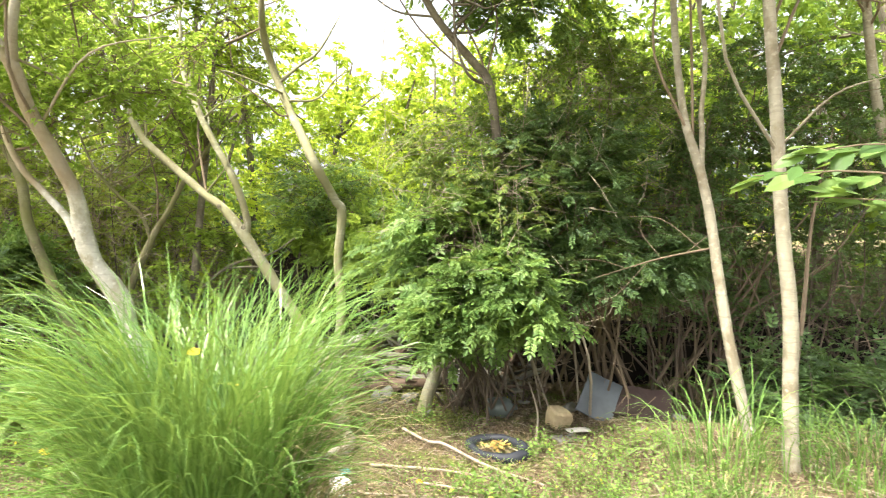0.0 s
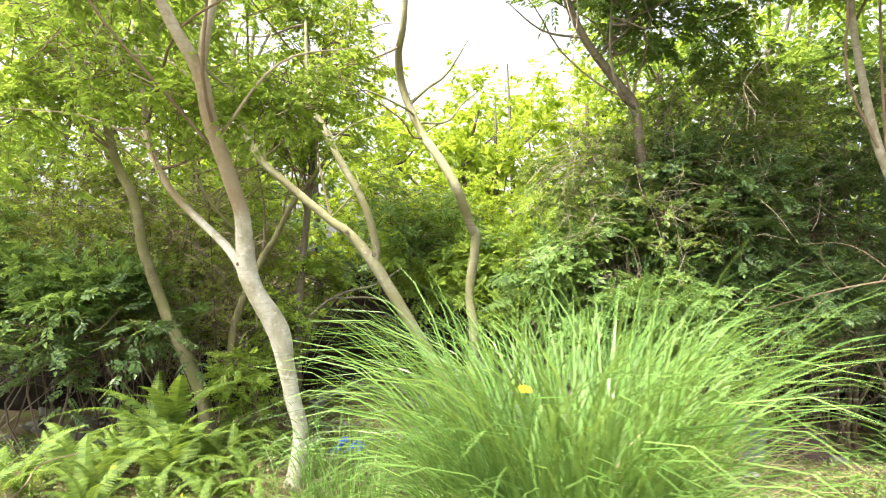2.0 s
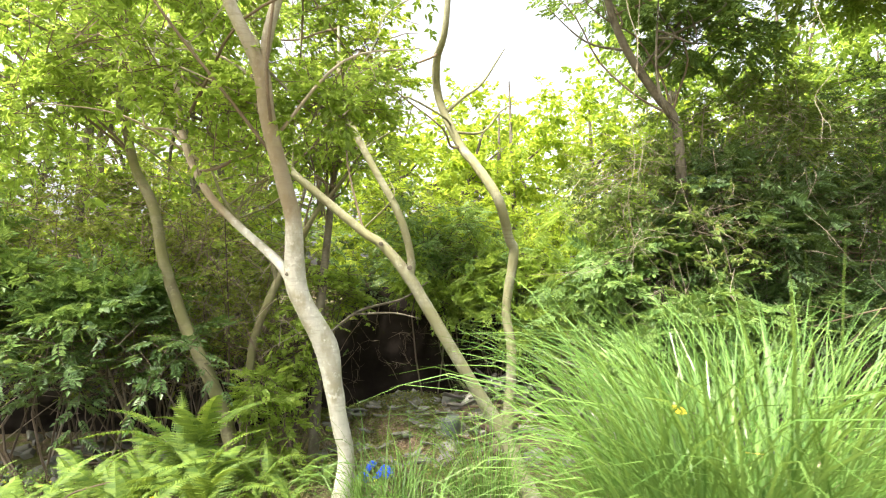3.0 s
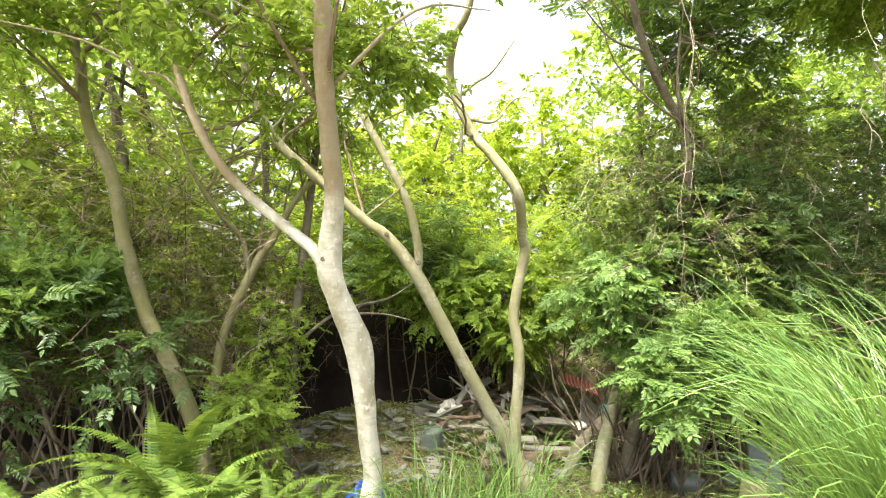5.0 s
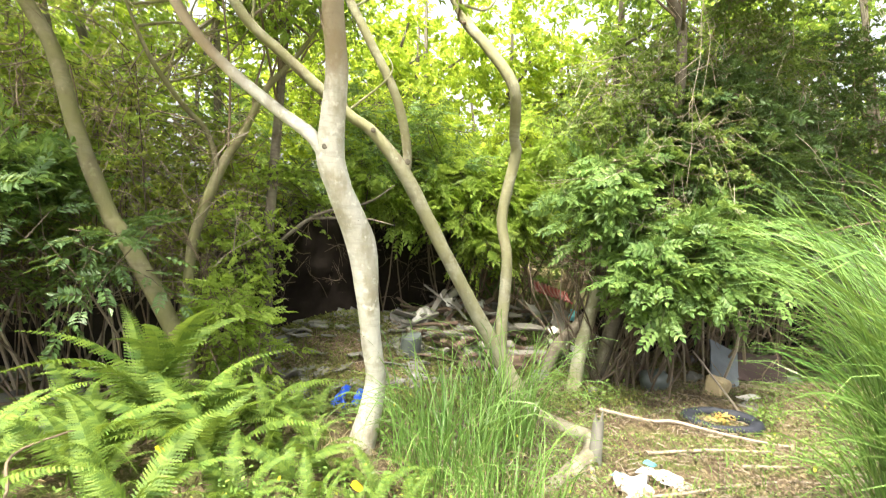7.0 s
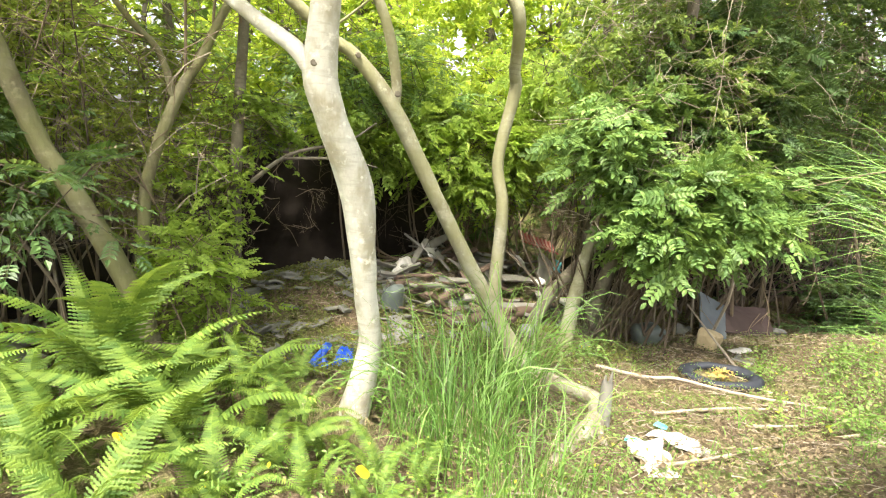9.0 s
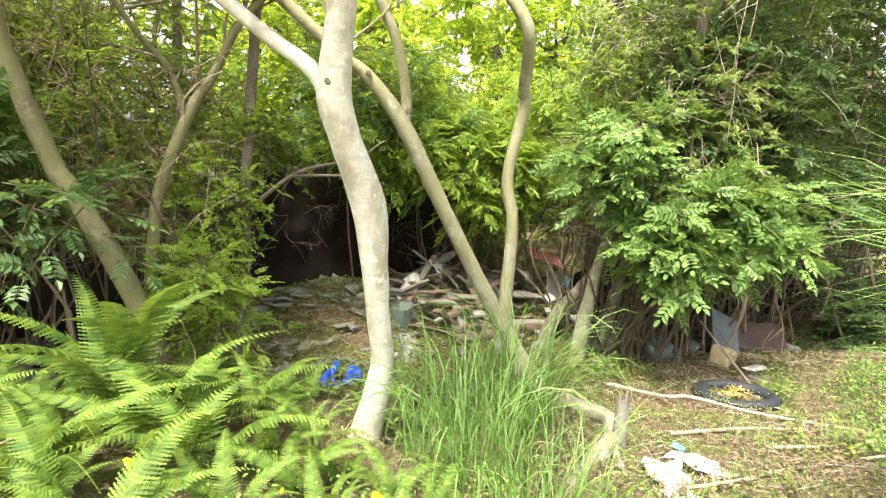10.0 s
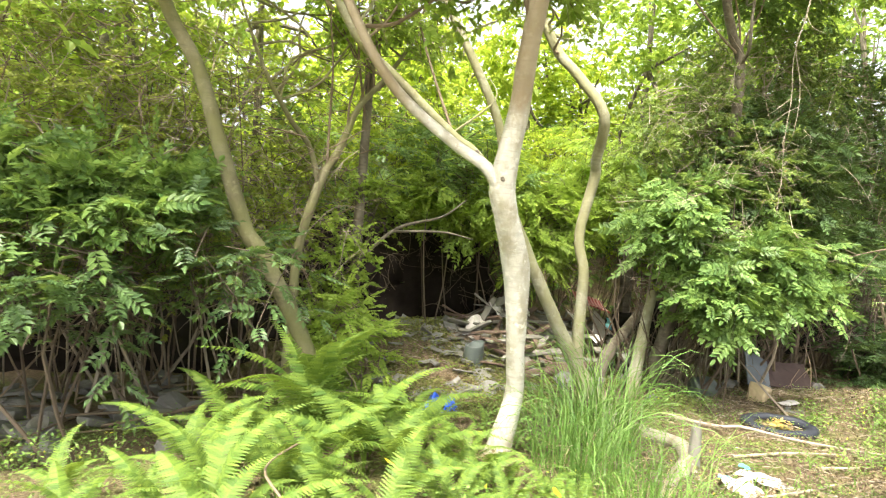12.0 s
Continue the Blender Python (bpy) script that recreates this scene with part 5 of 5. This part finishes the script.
ground_stick([(-1.3, 3.95, 0), (-0.9, 3.85, 0.01), (-0.5, 3.84, 0), (-0.25, 3.8, 0)], 0.011)
ground_stick([(0.88, 5.0, 0.0), (0.95, 5.35, 0.2), (0.9, 5.6, 0.42)], 0.012, M_TWIG_GREY, "pale stick leaning out of the ground")
ground_stick([(0.1, 3.75, 0), (0.3, 3.7, 0.02), (0.55, 3.72, 0)], 0.012)
ground_stick([(-2.6, 3.75, 0.02), (-2.3, 3.85, 0.05), (-2.0, 3.9, 0.03)], 0.006)
ground_stick([(-4.3, 3.65, 0.05), (-4.15, 3.85, 0.2), (-4.2, 4.1, 0.28), (-4.0, 4.3, 0.33)], 0.007, M_TWIG, "bent brown stick among the ferns")
rng_k = np.random.default_rng(77)
for k in range(34):
    x, y, a, L = rng_k.uniform(-1.2, 2.8), rng_k.uniform(3.4, 6.2), rng_k.uniform(0, 6.28), rng_k.uniform(0.08, 0.28)
    ground_stick([(x, y, 0), (x + math.cos(a) * L, y + math.sin(a) * L, 0.01), (x + math.cos(a + 0.3) * L * 2, y + math.sin(a + 0.3) * L * 2, 0)], rng_k.uniform(0.003, 0.008), M_TWIG_GREY if k % 3 else M_TWIG)


# ---- rubbish ----
def crumple(bm, amount, scale, shift=0.0):
    for v in bm.verts:
        p = v.co * scale + Vector((shift, shift * 0.7, -shift))
        v.co += Vector((noise.noise(p), noise.noise(p + Vector((7, 3, 1))), noise.noise(p + Vector((2, 9, 5))))) * amount
        v.co += Vector((noise.noise(p * 3), noise.noise(p * 3 + Vector((7, 3, 1))), noise.noise(p * 3 + Vector((2, 9, 5))))) * amount * 0.4


def block_bm(size, bevel=0.006, cuts=2, rough=0.0, shift=0.0):
    bm = bmesh.new()
    bmesh.ops.create_cube(bm, size=1.0)
    bmesh.ops.scale(bm, vec=size, verts=bm.verts)
    bmesh.ops.bevel(bm, geom=list(bm.edges), offset=bevel, segments=1, affect="EDGES")
    if cuts:
        bmesh.ops.subdivide_edges(bm, edges=list(bm.edges), cuts=cuts, use_grid_fill=True)
    if rough:
        crumple(bm, rough, 6.0, shift)
    return bm


def put(name, bm, mat, m, label, category, group="", smooth=False):
    ob = part(name, bm, mat, smooth=smooth)
    ob.matrix_basis = m
    return tagged(ob, label, category, group)


def crumpled_sheet(w, d, amount, seed, cuts=18, scale=6.0, thick=0.004):
    bm = bmesh.new()
    bmesh.ops.create_grid(bm, x_segments=cuts, y_segments=cuts, size=0.5)
    bmesh.ops.scale(bm, vec=(w, d, 1), verts=bm.verts)
    for v in bm.verts:
        p = Vector((v.co.x * scale + seed, v.co.y * scale, seed * 0.7))
        f = abs(noise.noise(p)) * 1.2 + abs(noise.noise(p * 2.3)) * 0.5
        edge = 1 - max(abs(v.co.x) / w, abs(v.co.y) / d) * 2
        v.co.z = f * amount * (0.35 + 0.65 * max(0, edge) ** 0.5)
        v.co.x += noise.noise(p + Vector((5, 0, 0))) * amount * 0.8
        v.co.y += noise.noise(p + Vector((0, 5, 0))) * amount * 0.8
    ext = bmesh.ops.extrude_face_region(bm, geom=list(bm.faces))
    for g in ext["geom"]:
        if isinstance(g, bmesh.types.BMVert):
            g.co.z += thick
    bmesh.ops.recalc_face_normals(bm, faces=bm.faces)
    return bm


def on_ground(x, y, dz=0.0, rx=0, ry=0, rz=0):
    return pose(x, y, gz(x, y, 0.02 + dz), rx, ry, rz)


# plastic bags
bag = thing("plastic_bag", (-0.92, 4.05, gz(-0.92, 4.05, 0)), "crumpled dirty white plastic bag lying on the ground", "bag")
for (w, d, am, sd, m) in ((0.13, 0.4, 0.11, 3.0, on_ground(-1.13, 4.02, -0.01, 0, 0, -30)), (0.10, 0.36, 0.10, 8.0, on_ground(-0.8, 4.08, -0.01, 0, 0, 12))):
    o = part("bag_fold", crumpled_sheet(w, d, am, sd, 34, 11.0), M_WHITE, smooth=True)
    o.matrix_basis = m
    bpy.context.view_layer.update()
    o.parent = bag
    o.matrix_parent_inverse = bag.matrix_basis.inverted()
for x, y, w in ((-1.12, 4.2, 0.055), (-0.8, 4.27, 0.06)):
    o = part("teal_print", crumpled_sheet(w, w * 0.9, 0.06, x + 4, 8, 9.0), M_TEAL, label="teal printed end of the bag", smooth=True)
    o.matrix_basis = on_ground(x, y, 0.03, 0, 15, 40)
    o.parent = bag
    o.matrix_parent_inverse = bag.matrix_basis.inverted()
for k, (x, y, rz, w) in enumerate(((-2.52, 6.05, 10, 0.17), (-2.32, 6.08, 70, 0.15), (-2.42, 5.92, 120, 0.11))):
    put("blue_plastic", crumpled_sheet(w, w * 0.6, 0.13, k * 3.3, 12, 9.0), M_BLUE, on_ground(x, y, 0.02, 20, 30 * (k - 1), rz), "torn strip of bright blue plastic on the ground", "plastic sheet", "blue plastic scraps", True)


def tyre(x, y, rz, tilt):
    root = thing("tyre", (x, y, gz(x, y, 0)), "worn black rubber tyre half sunk in the ground", "tyre")
    bm = bmesh.new()
    n, m = 40, 10
    ring = []
    for i in range(n):
        a = 2 * math.pi * i / n
        row = []
        for j in range(m):
            b = 2 * math.pi * j / m
            rr = 0.27 + 0.06 * math.cos(b) + (0.006 if (i % 2 and abs(b) < 1.0) else 0)
            row.append(bm.verts.new((rr * math.cos(a) * 1.0, rr * math.sin(a) * 0.68, 0.04 * math.sin(b) * (1.0 + 0.3 * math.cos(a)))))
        ring.append(row)
    for i in range(n):
        for j in range(m):
            bm.faces.new((ring[i][j], ring[(i + 1) % n][j], ring[(i + 1) % n][(j + 1) % m], ring[i][(j + 1) % m]))
    crumple(bm, 0.012, 5.0)
    o = part("tread", bm, M_RUBBER, None, smooth=True)
    o.matrix_basis = on_ground(x, y, 0.02, tilt, 0, rz)
    o.parent = root
    o.matrix_parent_inverse = root.matrix_basis.inverted()
    rng = np.random.default_rng(3)
    n = 34
    P = np.column_stack([x + rng.normal(size=n) * 0.06, y + rng.normal(size=n) * 0.04, np.zeros(n)])
    P[:, 2] = ground_z(P[:, 0], P[:, 1]) + 0.05 + rng.uniform(0, 0.04, n)
    h = Heap()
    scatter(h, BROAD, P, rng.normal(size=P.shape) * (1, 1, 0.2), np.array([0, 0, 1.0]) + rng.normal(size=P.shape) * 0.3, 0.055 * rng.uniform(0.7, 1.3, n), rng)
    tagged(h.link("fallen_leaves", M_ORANGE), "yellow-brown fallen leaves lying inside the tyre", "leaves", kind="stuff")


tyre(0.5, 4.86, -38, 4)
put("stone_block", block_bm((0.2, 0.19, 0.2), 0.02, 3, 0.03, 2.0), M_STONE, on_ground(1.2, 5.55, 0.07, 8, 4, 25), "rough pale yellowish stone block on the ground", "stone", smooth=False)
put("grey_board", block_bm((0.40, 0.02, 0.50), 0.004, 3, 0.012, 5.0), M_BOARD, on_ground(1.75, 5.95, 0.2, -38, 24, -12), "grey weathered board leaning under the shrub", "board")
put("brown_panel", block_bm((0.62, 0.03, 0.42), 0.006, 4, 0.03, 9.0), M_BROWN, on_ground(2.2, 5.9, 0.13, -52, 4, -24), "dark brown sagging panel on the ground", "panel")
put("grey_board", block_bm((0.3, 0.16, 0.02), 0.004, 2, 0.015, 3.0), M_SLATE, on_ground(1.2, 5.15, 0.01, 4, 6, 30), "flat grey stone slab on the ground", "slab")
put("white_scrap", crumpled_sheet(0.2, 0.12, 0.05, 2.0, 10), M_WHITE, on_ground(1.35, 5.3, 0.02, 0, 0, 15), "scrap of white plastic on the ground", "plastic sheet", smooth=True)

jug = thing("plastic_jug", (0.62, 5.8, gz(0.62, 5.8, 0)), "grey dusty plastic jug lying on its side", "jug")
bm = bmesh.new()
prof = [(0, 0), (0.1, 0.01), (0.11, 0.05), (0.11, 0.2), (0.085, 0.25), (0.035, 0.28), (0.032, 0.32), (0, 0.32)]
vs = [bm.verts.new((r, 0, z)) for r, z in prof]
es = [bm.edges.new((a, b)) for a, b in zip(vs, vs[1:])]
bmesh.ops.spin(bm, geom=vs + es, cent=(0, 0, 0), axis=(0, 0, 1), angle=2 * math.pi, steps=18, use_duplicate=False)
bmesh.ops.remove_doubles(bm, verts=bm.verts, dist=0.0005)
bmesh.ops.recalc_face_normals(bm, faces=bm.faces)
crumple(bm, 0.012, 7.0)
o = part("body", bm, M_JUG, smooth=True)
o.matrix_basis = on_ground(0.5, 5.84, 0.08, 0, 82, -20)
o.parent = jug
o.matrix_parent_inverse = jug.matrix_basis.inverted()

# heap of planks and slabs
rng_p = np.random.default_rng(19)
for k in range(110):
    x, y = rng_p.uniform(-1.6, 1.1), rng_p.uniform(6.6, 8.3)
    L, w, t = rng_p.uniform(0.12, 0.8), rng_p.uniform(0.03, 0.12), rng_p.uniform(0.015, 0.04)
    lift = 0.02 + rng_p.uniform(0, 0.2) * math.exp(-((x + 0.1) / 1.1) ** 2 - ((y - 7.7) / 0.9) ** 2)
    put("broken_plank", block_bm((L, w, t), 0.004, 3, 0.03, k * 1.7), M_WOOD if k % 2 else M_WOOD_DARK, on_ground(x, y, lift + 0.04, rng_p.normal() * 20, rng_p.normal() * 18, rng_p.uniform(-90, 90)),
        "broken weathered plank in the rubbish heap" if k % 2 else "dark rotten plank in the rubbish heap", "plank", "planks of the rubbish heap")
for k in range(170):
    x, y = rng_p.uniform(-3.1, -0.7), rng_p.uniform(6.3, 8.4)
    w = rng_p.uniform(0.06, 0.26)
    put("broken_slab", block_bm((w, w * rng_p.uniform(0.5, 0.9), rng_p.uniform(0.012, 0.035)), 0.005, 2, 0.03, k * 2.3), M_SLATE, on_ground(x, y, 0.02, rng_p.normal() * 14, rng_p.normal() * 14, rng_p.uniform(0, 180)),
        "broken grey slab lying among moss and soil", "slab", "broken slabs in the hollow")
for k in range(26):
    x, y = (rng_p.uniform(-6.6, -4.3), rng_p.uniform(5.6, 7.0)) if k % 2 else (rng_p.uniform(-0.4, 2.6), rng_p.uniform(5.7, 7.0))
    w = rng_p.uniform(0.08, 0.22)
    put("rock", block_bm((w, w * 0.8, w * 0.6), w * 0.2, 2, 0.05, k * 3.1), M_SLATE, on_ground(x, y, 0.02, rng_p.normal() * 20, rng_p.normal() * 20, rng_p.uniform(0, 180)), "dark grey rock half buried in the ground", "rock", "rocks in the shade")


for k in range(46):
    x, y = rng_p.uniform(-6.6, -4.5), rng_p.uniform(5.9, 7.6)
    w = rng_p.uniform(0.08, 0.3)
    put("broken_slab", block_bm((w, w * rng_p.uniform(0.5, 0.9), rng_p.uniform(0.02, 0.07)), 0.006, 2, 0.03, k * 1.9), M_SLATE, on_ground(x, y, 0.03, rng_p.normal() * 16, rng_p.normal() * 16, rng_p.uniform(0, 180)),
        "broken grey slab in the dark hollow under the shrubs", "slab", "slabs under the shrubs")
for k in range(16):
    x, y, a, L = rng_p.uniform(-6.4, -4.4), rng_p.uniform(5.8, 7.2), rng_p.normal() * 0.5, rng_p.uniform(0.2, 0.45)
    ground_stick([(x, y, 0.02), (x + math.cos(a) * L, y + math.sin(a) * L, 0.06), (x + math.cos(a + 0.2) * L * 2, y + math.sin(a + 0.2) * L * 2, 0.04)], rng_p.uniform(0.006, 0.014), M_TWIG, "dead brown branch in the dark hollow")


def corrugated(w, d, ribs=9):
    root = thing("corrugated_sheet", (0.52, 7.62, gz(0.52, 7.62, 0)), "faded red corrugated sheet resting on the rubbish heap", "sheet")
    bm = bmesh.new()
    n = ribs * 6
    top = []
    for i in range(n + 1):
        x = -w / 2 + w * i / n
        z = 0.014 * math.sin(2 * math.pi * i / 6)
        top.append([bm.verts.new((x, y, z + 0.1 * (y / d) ** 2)) for y in (-d / 2, -d / 6, d / 6, d / 2)])
    for i in range(n):
        for j in range(3):
            f = bm.faces.new((top[i][j], top[i + 1][j], top[i + 1][j + 1], top[i][j + 1]))
            f.material_index = 1 if (i % 6) in (0, 1) else 0
    ext = bmesh.ops.extrude_face_region(bm, geom=list(bm.faces))
    for g in ext["geom"]:
        if isinstance(g, bmesh.types.BMVert):
            g.co.z -= 0.006
    bmesh.ops.recalc_face_normals(bm, faces=bm.faces)
    o = part("panel", bm, M_RED, smooth=False)
    o.data.materials.append(M_PINK)
    o.matrix_basis = pose(0.52, 7.62, 0.28, 18, 16, -14)
    o.parent = root
    o.matrix_parent_inverse = root.matrix_basis.inverted()


corrugated(0.5, 0.34)
put("grey_board", block_bm((0.3, 0.02, 0.34), 0.004, 3, 0.02, 7.0), M_WOOD, pose(0.5, 7.38, 0.0, -24, 32, 10), "split grey board standing in the rubbish heap", "board")
for x, y, z, L, w, rx, ry, rz in ((-0.95, 7.7, 0.16, 0.7, 0.035, 0, 32, -30), (-0.8, 7.85, 0.22, 0.45, 0.09, 30, -25, 20), (-1.05, 7.75, 0.12, 0.4, 0.08, 15, -55, 10), (-0.5, 7.3, -0.1, 0.75, 0.12, 8, 4, 12), (-0.7, 7.0, -0.22, 0.6, 0.13, 10, -6, -16), (0.05, 7.2, -0.08, 0.6, 0.14, 14, 6, 8), (-1.1, 7.2, -0.12, 0.55, 0.1, 6, 8, 24), (0.35, 6.9, -0.16, 0.5, 0.1, 14, -14, -20), (-0.2, 6.8, -0.28, 0.8, 0.1, 6, 3, -6)):
    put("broken_plank", block_bm((L, w, 0.025), 0.004, 3, 0.028, x * 9), M_WOOD, pose(x, y, z, rx, ry, rz), "long silvery weathered plank on top of the rubbish heap", "plank", "planks of the rubbish heap")
drum = thing("drum", (-1.61, 7.0, gz(-1.61, 7.0, 0)), "dented grey drum half buried beside the heap", "drum")
h = Heap()
tube(h, [(-1.61, 7.0, -0.5), (-1.61, 7.0, -0.3), (-1.6, 7.0, -0.12), (-1.6, 7.0, -0.1)], [0.11, 0.115, 0.11, 0.105], 16, 3, 0.03)
h.link("body", M_JUG, drum, smooth=True)
for x, y, z, w, rx, ry, rz, sd in ((0.2, 7.55, 0.06, 0.3, 40, 30, 20, 1.0), (0.22, 7.1, -0.12, 0.17, 25, 0, 15, 4.0), (-1.27, 7.65, 0.0, 0.28, 25, -20, 10, 6.0), (-0.85, 7.8, 0.14, 0.34, 45, 10, 40, 9.0), (0.15, 6.55, -0.2, 0.2, 20, 20, 0, 12.0), (-0.45, 7.7, 0.1, 0.22, 25, 0, 30, 15.0)):
    put("plastic_sheet", crumpled_sheet(w, w * 0.75, 0.09, sd, 12, 7.0), M_WHITE, pose(x, y, z, rx, ry, rz), "dirty white plastic sheet on the rubbish heap", "plastic sheet", "white plastic on the heap", True)
tub = put("teal_tub", crumpled_sheet(0.12, 0.16, 0.07, 5.5, 8, 9.0), M_TEAL, pose(0.78, 7.5, 0.0, 60, 10, 0), "crushed teal plastic tub on the rubbish heap", "tub", smooth=True)
limb_thing("log", "dark log leaning over the rubbish heap", "log", [(-0.2, 6.55, -0.45), (-0.05, 6.6, -0.2), (0.4, 6.8, 0.05), (0.88, 7.02, 0.3)], [0.075, 0.075, 0.07, 0.06], M_BARK_DARK, (), 9, "leaning logs")
limb_thing("log", "mossy log leaning against the shrub", "log", [(-0.25, 5.95, -0.5), (-0.12, 6.05, -0.1), (0.05, 6.15, 0.3), (0.18, 6.2, 0.65)], [0.075, 0.07, 0.06, 0.05], M_BARK_OLIVE, (), 9, "leaning logs")
limb_thing("log", "rotten log lying beside the rubbish heap", "log", [(-1.2, 6.6, -0.36), (-0.4, 6.7, -0.33), (0.4, 6.9, -0.35)], [0.06, 0.065, 0.05], M_WOOD_DARK, (), 9, "leaning logs")

# yellow fallen leaves caught on the ferns
rng_y = np.random.default_rng(6)
for x, y, z in ((-3.68, 4.0, 0.17), (-3.95, 3.75, 0.02), (-0.2, 4.1, -0.36), (-2.9, 3.8, 0.02), (-3.75, 3.6, -0.02), (-1.2, 2.5, 1.02), (-0.95, 2.4, 0.9)):
    V, F = broad_leaf(0.75, 0.1)
    R = frames_from(rng_y.normal(size=(1, 3)) * (1, 1, 0.2), np.array([[0.1, -0.6, 1.0]]))[0]
    ob = link_mesh("fallen_leaf", (V * 0.075) @ R.T, F, M_YELLOW)
    ob.location = (x, y, z)
    tagged(ob, "single bright yellow leaf caught among the ferns", "leaf", "yellow leaves")
